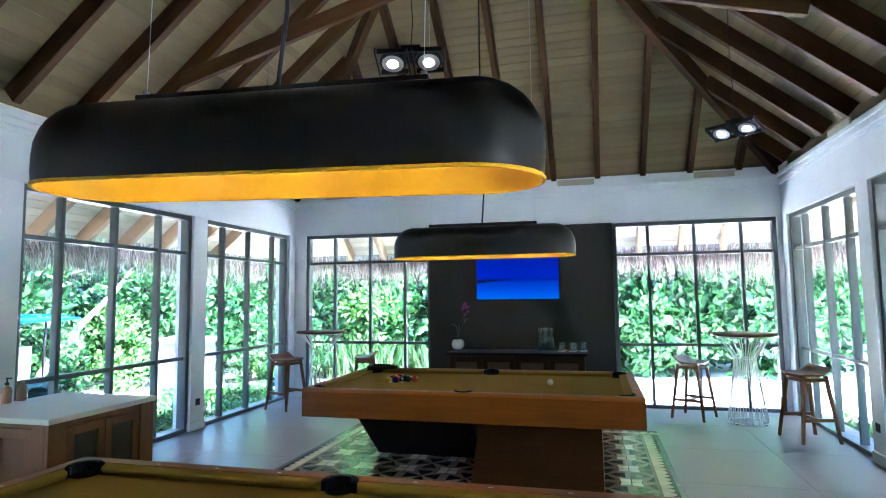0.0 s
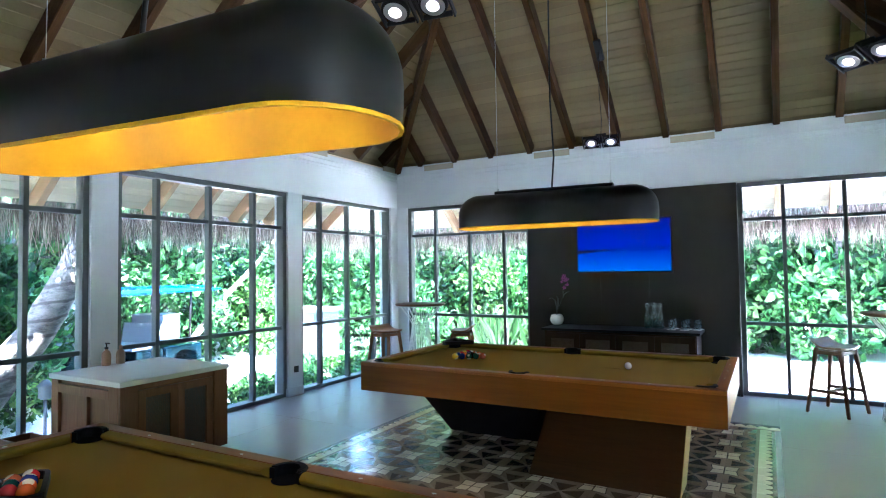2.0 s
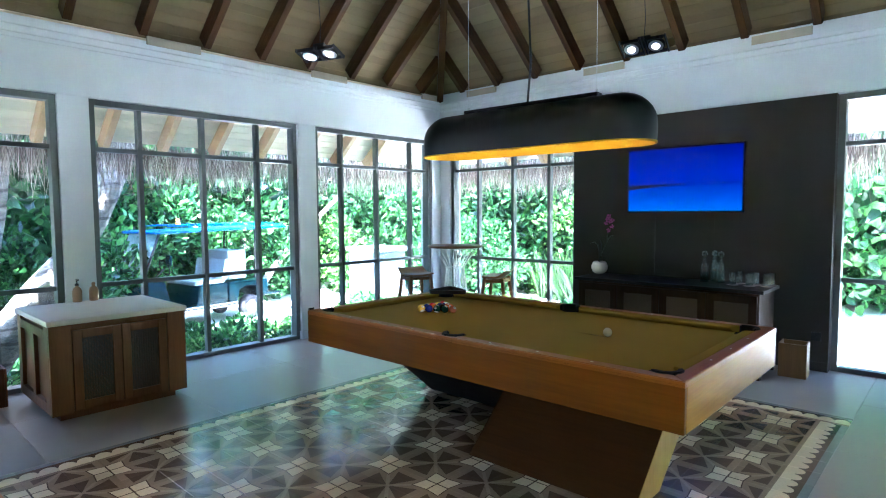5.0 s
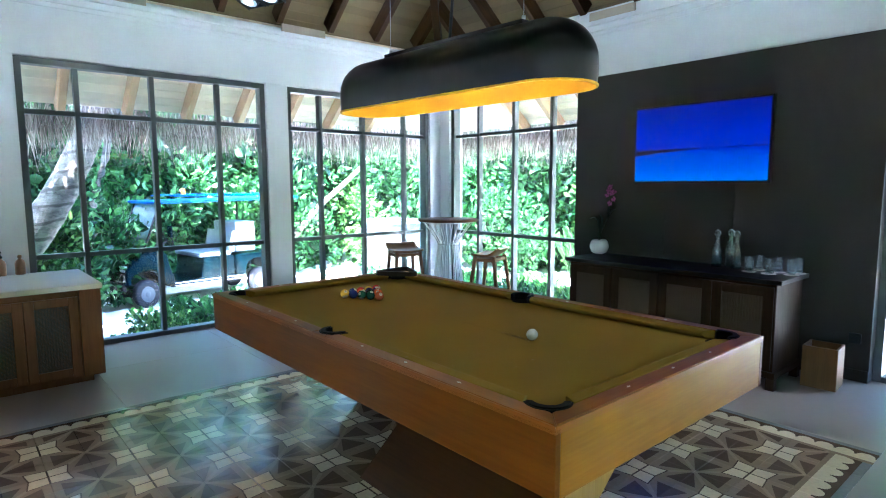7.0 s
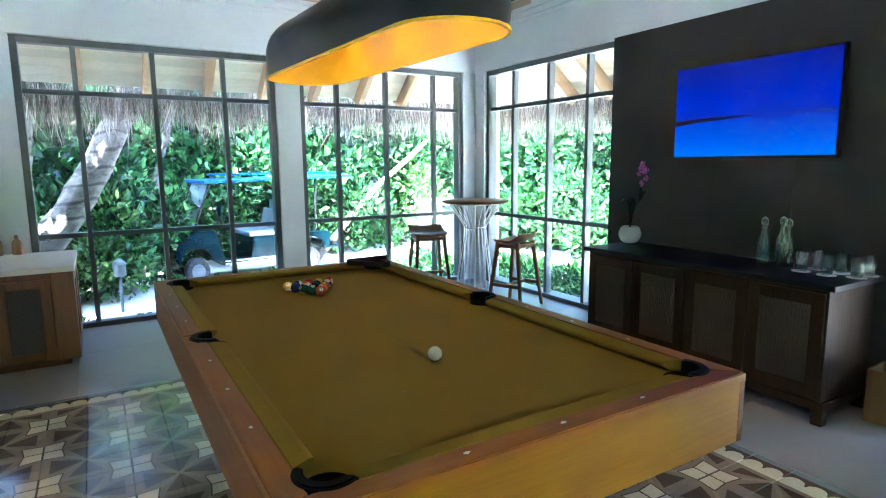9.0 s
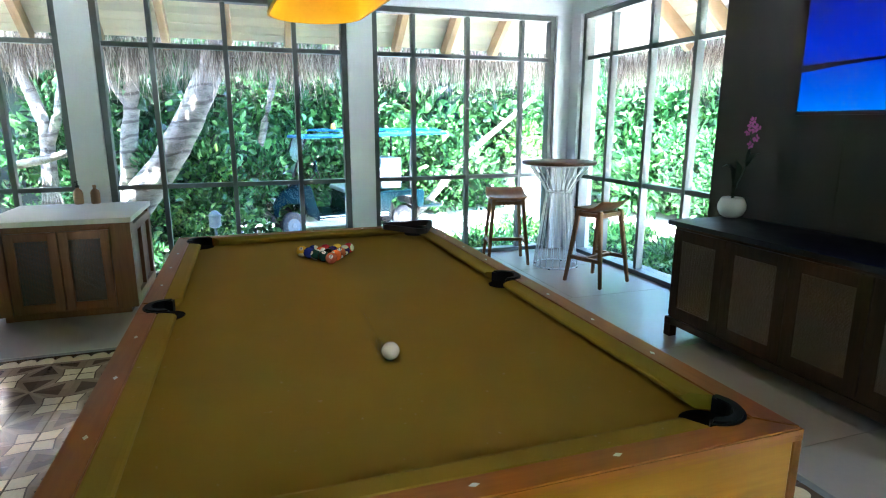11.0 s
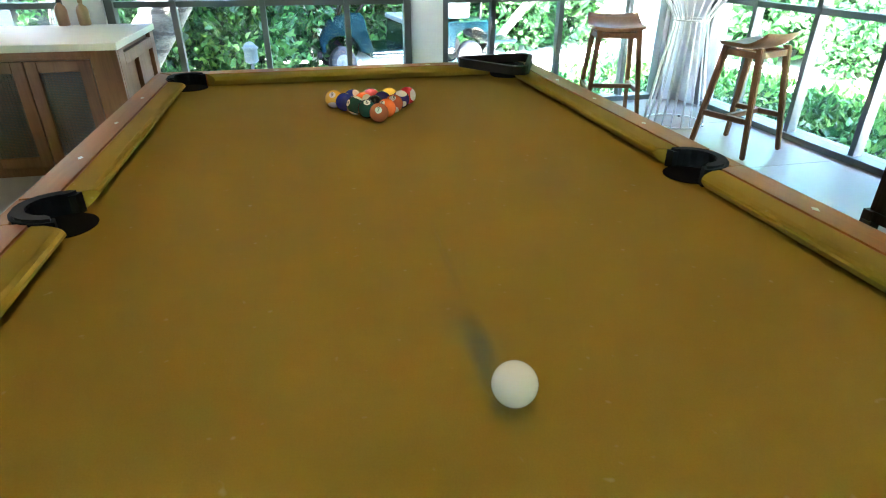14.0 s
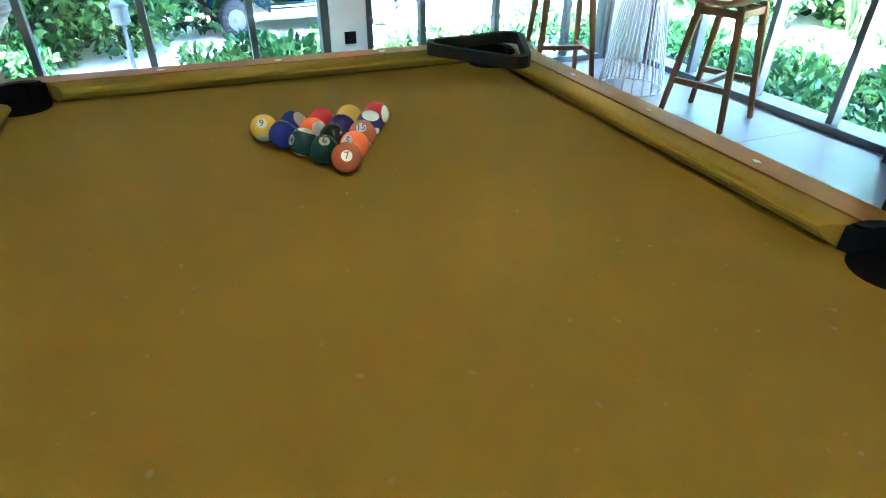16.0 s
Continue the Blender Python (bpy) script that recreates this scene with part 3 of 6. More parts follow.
def outline_prism(bm, pts, z0, z1, bev=0.0):
    t = bmesh.new()
    lo = [t.verts.new((x, y, z0)) for x, y in pts]
    hi = [t.verts.new((x, y, z1)) for x, y in pts]
    t.faces.new(lo[::-1])
    t.faces.new(hi)
    for i in range(len(pts)):
        j = (i + 1) % len(pts)
        t.faces.new((lo[i], lo[j], hi[j], hi[i]))
    if bev:
        bmesh.ops.bevel(t, geom=[e for e in t.edges if all(abs(v.co.z - z1) < 1e-6 for v in e.verts)], offset=bev, segments=2, affect="EDGES")
    join(bm, t)


def sector(cx, cy, r, a0, a1, n=14):
    return [(cx + r * math.cos(radians(a0 + (a1 - a0) * i / n)), cy + r * math.sin(radians(a0 + (a1 - a0) * i / n))) for i in range(n + 1)]


def horseshoe(bm, cx, cy, r0, r1, a0, a1, z0, z1):
    """A moulded pocket liner: part of a ring."""
    outer, inner = sector(cx, cy, r1, a0, a1), sector(cx, cy, r0, a1, a0)
    outline_prism(bm, outer + inner, z0, z1, 0.006)


def pool_table(at):
    t = thing("pool_table", "orange-brown wooden pool table with khaki cloth", "pool table", at, group="pool tables")
    L2, W2, P2, Q2 = TAB_L / 2, TAB_W / 2, PLAY_L / 2, PLAY_W / 2
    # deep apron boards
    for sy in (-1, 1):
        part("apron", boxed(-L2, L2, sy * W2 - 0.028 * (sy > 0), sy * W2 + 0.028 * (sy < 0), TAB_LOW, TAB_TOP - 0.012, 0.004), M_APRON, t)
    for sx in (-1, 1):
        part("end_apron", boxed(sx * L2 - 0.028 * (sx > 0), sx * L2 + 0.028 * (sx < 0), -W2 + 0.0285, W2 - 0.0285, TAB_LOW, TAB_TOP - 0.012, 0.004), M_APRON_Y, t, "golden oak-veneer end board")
    part("underside", boxed(-L2 + 0.03, L2 - 0.03, -W2 + 0.03, W2 - 0.03, TAB_LOW + 0.01, TAB_LOW + 0.03), M_BLACK, t)
    # bed
    part("cloth_bed", boxed(-P2 - 0.03, P2 + 0.03, -Q2 - 0.03, Q2 + 0.03, 0.70, 0.75), M_CLOTH, t, "khaki cloth bed")
    # rails: wooden lengths mitred at the corners, with six cloth cushions
    gap_s, C = 0.062, 0.066
    xi, yi = P2 + C, Q2 + C
    g = 0.0006
    for sy in (-1, 1):
        for sx in (-1, 1):
            pts = [(sx * (L2 - g), sy * W2), (sx * gap_s, sy * W2), (sx * gap_s, sy * yi), (sx * (xi - g), sy * yi)]
            bm = bmesh.new()
            outline_prism(bm, pts if sx * sy > 0 else pts[::-1], TAB_TOP - 0.03, TAB_TOP, 0.004)
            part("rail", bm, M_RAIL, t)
        # cap behind the side pocket
        part("rail_cap", boxed(-gap_s, gap_s, min(sy * W2, sy * (W2 - 0.035)), max(sy * W2, sy * (W2 - 0.035)), TAB_TOP - 0.03, TAB_TOP - 0.001, 0.003), M_RAIL, t)
    for sx in (-1, 1):
        pts = [(sx * L2, -W2 + g), (sx * L2, W2 - g), (sx * xi, yi - g), (sx * xi, -yi + g)]
        bm = bmesh.new()
        outline_prism(bm, pts if sx > 0 else pts[::-1], TAB_TOP - 0.03, TAB_TOP - 0.0003, 0.004)
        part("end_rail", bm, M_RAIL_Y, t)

    def cushion(p, q, inward):
        """A cloth cushion between two points along its outer line, mitred at the ends, its nose leaning inward."""
        p, q, n = Vector(p), Vector(q), Vector(inward)
        d = (q - p).normalized()
        prof = ((0.0, 0.748), (0.034, 0.7485), (0.050, 0.760), (0.065, 0.775), (0.065, 0.781), (0.060, 0.786), (0.050, 0.7885), (0.004, TAB_TOP - 0.001), (0.0, TAB_TOP - 0.003))
        t2 = bmesh.new()
        r0 = [t2.verts.new((*(p + n * w + d * (w * 0.55)).to_2d(), z)) for w, z in prof]
        r1 = [t2.verts.new((*(q + n * w - d * (w * 0.55)).to_2d(), z)) for w, z in prof]
        m = len(prof)
        for i in range(m):
            t2.faces.new((r0[i], r0[(i + 1) % m], r1[(i + 1) % m], r1[i]))
        t2.faces.new(r0[::-1])
        t2.faces.new(r1)
        bmesh.ops.recalc_face_normals(t2, faces=list(t2.faces))
        part("cushion", t2, M_CLOTH, t, "khaki cloth cushion")

    ys, xs = yi, xi
    for sy in (-1, 1):
        cushion((-xs + 0.122, sy * ys, 0), (-0.066, sy * ys, 0), (0, -sy, 0))
        cushion((0.066, sy * ys, 0), (xs - 0.122, sy * ys, 0), (0, -sy, 0))
    for sx in (-1, 1):
        cushion((sx * xs, -ys + 0.122, 0), (sx * xs, ys - 0.122, 0), (-sx, 0, 0))
    # pockets: moulded liners, and flat black discs on the bed for the dark holes
    for cx, cy, a0, a1, r in ((-1, -1, 150, 300, 0.066), (1, -1, 240, 390, 0.066), (-1, 1, 60, 210, 0.066), (1, 1, -30, 120, 0.066), (0, -1, 175, 365, 0.064), (0, 1, -5, 185, 0.064)):
        px = cx * P2
        py = cy * (Q2 + (0.001 if cx else 0.045))
        pk = part("pocket", boxed(0, 0.001, 0, 0.001, 0, 0.001), M_POCKET, t)
        bm = bmesh.new()
        horseshoe(bm, px, py, r - 0.006, r + 0.016, a0 - 10, a1 + 10, 0.70, TAB_TOP + 0.008)
        bm.to_mesh(pk.data)
        bm.free()
        pk["label"] = "black moulded pocket liner"
        bm = bmesh.new()
        lathe(bm, [(r - 0.002, 0.7505), (r - 0.001, 0.7525)], 24, (px, py, 0))
        part("pocket_hole_disc", bm, M_VOID, pk)
    # sights on the rails
    k = 0.3175
    spots = [(s * k * i, sy * (W2 - 0.042), 0.011, 0.006) for s in (-1, 1) for i in (1, 2, 3) for sy in (-1, 1)] + [(sx * (L2 - 0.042), k * i, 0.006, 0.011) for sx in (-1, 1) for i in (-1, 0, 1)]
    for x, y, w, h in spots:
        bm = bmesh.new()
        outline_prism(bm, [(x - w, y), (x, y - h), (x + w, y), (x, y + h)], TAB_TOP - 0.001, TAB_TOP + 0.0012)
        part("sight", bm, M_CERAMIC, t, "pearl inlay sight")
    # two crossed slanting panels for a base, one brown and one black
    for sx in (-1, 1):
        x0, x1 = (0.02, 1.10) if sx > 0 else (-1.10, -0.02)
        outer = [Vector((0, y * sx, z)) for y, z in ((-0.575, 0.0), (-0.25, 0.0), (0.42, TAB_LOW + 0.009), (0.04, TAB_LOW + 0.009))]
        bm = bmesh.new()
        lo = [bm.verts.new((x0, v.y, v.z)) for v in outer]
        hi = [bm.verts.new((x1, v.y, v.z)) for v in outer]
        bm.faces.new(lo)
        bm.faces.new(hi[::-1])
        for i in range(4):
            bm.faces.new((lo[i], lo[(i + 1) % 4], hi[(i + 1) % 4], hi[i]))
        bmesh.ops.recalc_face_normals(bm, faces=list(bm.faces))
        leg = part("base_panel", bm, M_BASE if sx > 0 else M_BASEBLACK, t, "slanting brown veneered base panel" if sx > 0 else "slanting black base panel")
        xe = x1 if sx > 0 else x0
        bm = bmesh.new()
        e = [bm.verts.new((xe + sx * q, v.y, v.z)) for q in (0.0005, 0.004) for v in outer]
        bm.faces.new(e[:4])
        bm.faces.new(e[4:])
        for i in range(4):
            bm.faces.new((e[i], e[(i + 1) % 4], e[4 + (i + 1) % 4], e[4 + i]))
        bmesh.ops.recalc_face_normals(bm, faces=list(bm.faces))
        part("edge_band", bm, M_EDGE, leg, "pale wood edge band")
    return t


table_far = pool_table((-0.92, 5.39, 0))
table_near = copy_thing(table_far, pose(-0.92, 1.61, 0))

# ---- balls ----
BALL = 0.0298
BED = 0.75


def ball_colour(name, col):
    return mat(name, col, 0.14, vary=0.03, bump=0.0, spec=0.4)


BALLC = {"yellow": (0.62, 0.36, 0.03), "blue": (0.012, 0.02, 0.16), "red": (0.45, 0.02, 0.02), "navy": (0.03, 0.015, 0.09), "orange": (0.75, 0.13, 0.02), "green": (0.008, 0.05, 0.03), "brown": (0.38, 0.09, 0.03), "black": (0.008, 0.008, 0.008)}
M_BALL = {k: ball_colour(k + " ball resin", v) for k, v in BALLC.items()}
M_IVORY = ball_colour("ivory ball resin", (0.56, 0.51, 0.40))
M_INK = mat("black ink", (0.01, 0.01, 0.01), 0.4, vary=0.0)


def pool_ball(at, colour, stripe, num, turn, tilt):
    label = "glossy %s pool ball in the rack" % ("%s-and-ivory striped" % colour if stripe else "solid %s" % colour)
    b = thing("pool_ball", label, "pool ball", (at[0], at[1], BED + BALL), turn, group="racked pool balls")
    bm = bmesh.new()
    bmesh.ops.create_uvsphere(bm, u_segments=28, v_segments=18, radius=BALL)
    me_ob = part("ball_body", bm, M_BALL[colour], b, smooth=True)
    spin = pose(0, 0, 0, tilt, 0, 0)
    me_ob.matrix_basis = spin
    if stripe:
        me_ob.data.materials.append(M_IVORY)
        for p in me_ob.data.polygons:
            if abs(p.center.z) > BALL * 0.78:
                p.material_index = 1
    # number disc and its figure on the side of the ball
    bm = bmesh.new()
    cap = []
    for ring, a in enumerate((0.0, 11.0, 21.0)):
        cap.append([bm.verts.new((BALL * 1.008 * math.sin(radians(a)) * math.cos(k * math.pi / 8), -BALL * 1.008 * math.cos(radians(a)), BALL * 1.008 * math.sin(radians(a)) * math.sin(k * math.pi / 8))) for k in range(16)] if a else [bm.verts.new((0, -BALL * 1.008, 0))])
    for k in range(16):
        bm.faces.new((cap[0][0], cap[1][k], cap[1][(k + 1) % 16]))
        bm.faces.new((cap[1][k], cap[2][k], cap[2][(k + 1) % 16], cap[1][(k + 1) % 16]))
    disc = part("number_disc", bm, M_IVORY, b, "ivory number disc", smooth=True)
    disc.matrix_basis = spin
    if num:
        cu = bpy.data.curves.new("figure", "FONT")
        cu.body, cu.size, cu.align_x, cu.align_y, cu.extrude = num, 0.02, "CENTER", "CENTER", 0.0004
        tmp = bpy.data.objects.new("figure", cu)
        me = bpy.data.meshes.new_from_object(tmp)
        bpy.data.objects.remove(tmp)
        me.materials.append(M_INK)
        fig = new("figure", me)
        fig.parent = b
        fig.matrix_basis = spin @ pose(0, -BALL * 1.012, 0, 90, 0, 0)
    return b


APEX = Vector((-1.556, 5.403))
D = 2 * BALL + 0.0035
RACK = [[("brown", 0, "7", 80, -30)],
        [("green", 0, "6", 88, -58), ("orange", 0, "5", 40, -40)],
        [("green", 1, "14", 20, -25), ("black", 0, "8", 170, 0), ("brown", 1, "15", 70, -50)],
        [("blue", 0, "", 160, 0), ("orange", 1, "", 120, 70), ("navy", 0, "", 150, 10), ("navy", 1, "", 100, 20)],
        [("yellow", 1, "9", 75, -40), ("blue", 1, "", 140, 55), ("red", 0, "", 170, 0), ("yellow", 0, "", 180, 0), ("red", 1, "", 140, 80)]]
for r, row in enumerate(RACK):
    for c, (col, stripe, num, turn, tilt) in enumerate(row):
        # rows run away from the apex towards -x; the row's first ball is at the smaller y
        x = APEX.x - r * D * 0.866
        y = APEX.y + (c - r / 2) * D
        pool_ball((x, y), col, stripe, num, turn, tilt)
bm = bmesh.new()
bmesh.ops.create_uvsphere(bm, u_segments=32, v_segments=20, radius=0.0280)
cue = part("cue_ball", bm, M_IVORY, smooth=True)
cue.location = (-0.262, 5.402, BED + 0.0280)
tagged(cue, "ivory white cue ball on the khaki cloth", "pool ball")
# the near table's racked balls in a tray by its corner
for i, (col, stripe) in enumerate((("orange", 0), ("red", 0), ("orange", 1), ("yellow", 0), ("green", 0), ("blue", 1), ("navy", 0), ("black", 0), ("brown", 1), ("red", 1))):
    r = int((math.sqrt(8 * i + 1) - 1) / 2)
    c = i - r * (r + 1) // 2
    pool_ball((-1.62 - r * D * 0.866, 1.70 + (c - r / 2) * D), col, stripe, "", 40 * i, 30)

# chalk scuffs on the cloth
def chalk_mark(x0, x1, y, w, strength, colour):
    m = bpy.data.materials.new("chalk dust")
    m.use_nodes = True
    nt = m.node_tree
    b = nt.nodes["Principled BSDF"]
    b.inputs["Base Color"].default_value, b.inputs["Roughness"].default_value = (*colour, 1), 1.0
    b.inputs["Specular IOR Level"].default_value = 0.0
    tc, sp, nz = nt.nodes.new("ShaderNodeTexCoord"), nt.nodes.new("ShaderNodeSeparateXYZ"), nt.nodes.new("ShaderNodeTexNoise")
    nt.links.new(tc.outputs["Object"], sp.inputs["Vector"])
    nt.links.new(tc.outputs["Object"], nz.inputs["Vector"])
    nz.inputs["Scale"].default_value = 14.0
    val = None
    for axis, half in (("X", (x1 - x0) / 2), ("Y", w / 2)):
        ab, mr = nt.nodes.new("ShaderNodeMath"), nt.nodes.new("ShaderNodeMapRange")
        ab.operation, mr.interpolation_type = "ABSOLUTE", "SMOOTHSTEP"
        nt.links.new(sp.outputs[axis], ab.inputs[0])
        mr.inputs["From Min"].default_value, mr.inputs["From Max"].default_value = half, half * 0.1
        nt.links.new(ab.outputs["Value"], mr.inputs["Value"])
        mu = nt.nodes.new("ShaderNodeMath")
        mu.operation = "MULTIPLY"
        nt.links.new(mr.outputs["Result"], mu.inputs[0])
        if val is None:
            mu.inputs[1].default_value = strength
        else:
            nt.links.new(val, mu.inputs[1])
        val = mu.outputs["Value"]
    mu = nt.nodes.new("ShaderNodeMath")
    mu.operation = "MULTIPLY"
    nt.links.new(val, mu.inputs[0])
    nt.links.new(nz.outputs["Fac"], mu.inputs[1])
    nt.links.new(mu.outputs["Value"], b.inputs["Alpha"])
    bm = bmesh.new()
    bm.faces.new([bm.verts.new((sx * (x1 - x0) / 2, sy * w / 2, 0)) for sx, sy in ((-1, -1), (1, -1), (1, 1), (-1, 1))])
    ob = part("chalk_mark", bm, m, table_far, "faint rubbed chalk on the cloth")
    ob.matrix_basis = pose((x0 + x1) / 2 - table_far.location.x, y - table_far.location.y, BED + 0.0005, 0, 0, -1.5)


chalk_mark(-0.50, -0.20, 5.392, 0.05, 0.9, (0.15, 0.28, 0.17))
chalk_mark(-0.86, -0.42, 5.405, 0.022, 0.14, (0.80, 0.72, 0.52))


def ball_rack(at, turn, where):
    t = bmesh.new()
    outer, inner = [], []
    for k in range(3):
        a = radians(90 + 120 * k)
        cx, cy = 0.135 * math.cos(a), 0.135 * math.sin(a)
        ang = 90 + 120 * k
        outer += sector(cx, cy, 0.05, ang - 60, ang + 60, 6)
        inner += sector(cx, cy, 0.032, ang - 60, ang + 60, 6)
    n = len(outer)
    vs = {}
    for key, pts, z in (("ol", outer, 0), ("oh", outer, 0.034), ("il", inner, 0), ("ih", inner, 0.034)):
        vs[key] = [t.verts.new((x, y, z)) for x, y in pts]
    for i in range(n):
        j = (i + 1) % n
        t.faces.new((vs["ol"][i], vs["ol"][j], vs["oh"][j], vs["oh"][i]))
        t.faces.new((vs["il"][j], vs["il"][i], vs["ih"][i], vs["ih"][j]))
        t.faces.new((vs["oh"][i], vs["oh"][j], vs["ih"][j], vs["ih"][i]))
        t.faces.new((vs["ol"][j], vs["ol"][i], vs["il"][i], vs["il"][j]))
    ob = part("ball_rack", t, M_RACK)
    ob.matrix_basis = pose(*at, 0, 0, turn)
    return tagged(ob, "dark brown triangular ball rack " + where, "ball rack")


M_RACK = wood("dark rack wood", (0.006, 0.004, 0.003), (0.014, 0.008, 0.006), 0.6, spec=0.15)
ball_rack((-2.13, 5.99, TAB_TOP + 0.008), 36, "on the table's corner")
ball_rack((-1.62 - 2 * D * 0.866, 1.70, BED + 0.0005), -90, "round balls on the cloth")


# ---- pendant lamps over the tables ----
def stadium(L, W, inset, n=12):
    r = W / 2 - inset
    h = L / 2 - W / 2
    return sector(h, 0, r, -90, 90, n) + sector(-h, 0, r, 90, 270, n)


def pendant(at, cable_top, yaw, dip):
    p = thing("pendant_lamp", "long graphite pendant lamp with golden inside", "pendant lamp", at, group="pendant lamps")
    p.matrix_basis = pose(*at, 0, dip, yaw)
    L, W, H = 1.745, 0.43, 0.30

    def shell(th, flip):
        bm = bmesh.new()
        prof = [(0.004 if not flip else th, 0.0), (0.0 + th, 0.05), (0.0 + th, H - 0.2)]
        for i in range(1, 9):
            a = math.pi / 2 * i / 8
            prof.append((th + 0.19 * (1 - math.cos(a)), H - th - 0.19 + 0.19 * math.sin(a)))
        rings = [[bm.verts.new((x, y, z)) for x, y in stadium(L, W, ins)] for ins, z in prof]
        for r0, r1 in zip(rings, rings[1:]):
            for k in range(len(r0)):
                q = (k + 1) % len(r0)
                f = bm.faces.new((r0[k], r0[q], r1[q], r1[k]))
                f.smooth = True
        bm.faces.new(rings[-1])
        return bm

    part("shade", shell(0.0, False), M_SHADE, p, "graphite painted metal shade")
    part("reflector", shell(0.006, True), M_GOLD, p, "golden painted inside")
    bm = bmesh.new()
    o, i2 = stadium(L, W, -0.002), stadium(L, W, 0.008)
    n = len(o)
    rr = [[bm.verts.new((x, y, z)) for x, y in pts] for pts, z in ((o, -0.004), (o, 0.006), (i2, 0.006), (i2, -0.004))]
    for a in range(4):
        for k in range(n):
            bm.faces.new((rr[a][k], rr[a][(k + 1) % n], rr[(a + 1) % 4][(k + 1) % n], rr[(a + 1) % 4][k]))
    part("rim", bm, M_GOLD, p)
    part("mounting_bar", boxed(-0.52, 0.52, -0.035, 0.035, H - 0.001, H + 0.028, 0.005), M_BLACK, p, "black mounting bar")
    for sx in (-0.5, 0.5):
        bm = bmesh.new()
        tube(bm, [(sx, 0, H + 0.02), (sx, 0, H + 0.05)], 0.01, 10)
        tube(bm, [(sx, 0, H + 0.05), (sx, 0, cable_top - at[2])], 0.0013, 6)
        part("hanger", bm, M_STEEL, p, "thin steel suspension wire")
    bm = bmesh.new()
    top = cable_top - at[2]
    tube(bm, [(0.0, 0, H + 0.02), (0.02, 0.01, H + 0.3), (0.0, 0.0, H + 0.8), (0.01, 0, top)], 0.008, 8)
    part("cable", bm, M_BLACK, p, "black power cable")
    for sx in (-0.5, 0.0, 0.5):
        bm = bmesh.new()
        lathe(bm, [(0.035, 0.0), (0.05, 0.04), (0.02, 0.1)], 16, (sx, 0, H - 0.11))
        b = part("bulb_holder", bm, M_GOLD, p)
        bm = bmesh.new()
        lathe(bm, [(0.005, -0.022), (0.024, -0.016), (0.033, -0.002)], 16, (sx, 0, H - 0.11))
        part("bulb", bm, M_WARM, b, "glowing warm bulb", smooth=True)
        bulb("pendant_light", (at[0] + sx, at[1], at[2] + H - 0.15), 0.038, (1.0, 0.88, 0.68))
    return p


pendant((-0.87, 5.41, 1.943), 6.1, 3.0, 0.0)
pendant((-0.852, 1.63, 1.925), 6.0, 1.8, 1.5)


# ---- twin spotlights hung from the rafters ----
def twin_spot(at, turn, tilt, mount_z):
    s = thing("twin_spotlight", "black twin spotlight hanging on a thin cable", "spotlight", at, turn, group="hanging twin spotlights")
    sp = pose(0, 0, 0, tilt, 0, 0)

    def sub(name, bm, m, parent, label="", smooth=False):
        bm.transform(sp)
        return part(name, bm, m, parent, label, smooth)

    for sx in (-0.11, 0.11):
        bm = bmesh.new()
        for x0, x1, y0, y1 in ((-0.085, 0.085, -0.09, -0.08), (-0.085, 0.085, 0.08, 0.09), (-0.1, -0.09, -0.1, 0.1), (0.09, 0.1, -0.1, 0.1)):
            block(bm, sx + x0, sx + x1, y0, y1, -0.015, 0.02, 0.002)
        fr = sub("lamp_frame", bm, M_BLACK, s)
        bm = bmesh.new()
        lathe(bm, [(0.078, -0.012), (0.082, 0.01), (0.05, 0.05), (0.02, 0.06)], 24, (sx, 0, 0))
        sub("lamp_head", bm, M_BLACK, s)
        bm = bmesh.new()
        lathe(bm, [(0.066, -0.018), (0.066, -0.0135)], 24, (sx, 0, 0))
        sub("reflector", bm, M_STEEL, s, "silver reflector dish")
        bm = bmesh.new()
        lathe(bm, [(0.03, -0.024), (0.034, -0.0185)], 20, (sx, 0, 0))
        sub("lamp_face", bm, M_HOT, s, "glowing lamp face")
    bm = bmesh.new()
    block(bm, -0.06, 0.06, -0.05, 0.05, 0.03, 0.085, 0.004)
    sub("ballast_box", bm, M_BLACK, s)
    bm = bmesh.new()
    tube(bm, [(0, 0, 0.07), (0.012, 0.0, 0.25), (-0.008, 0, 0.6), (0, 0, mount_z - at[2])], 0.0035, 6)
    part("cable", bm, M_BLACK, s)
    return s


ang = math.degrees(math.atan(PITCH))
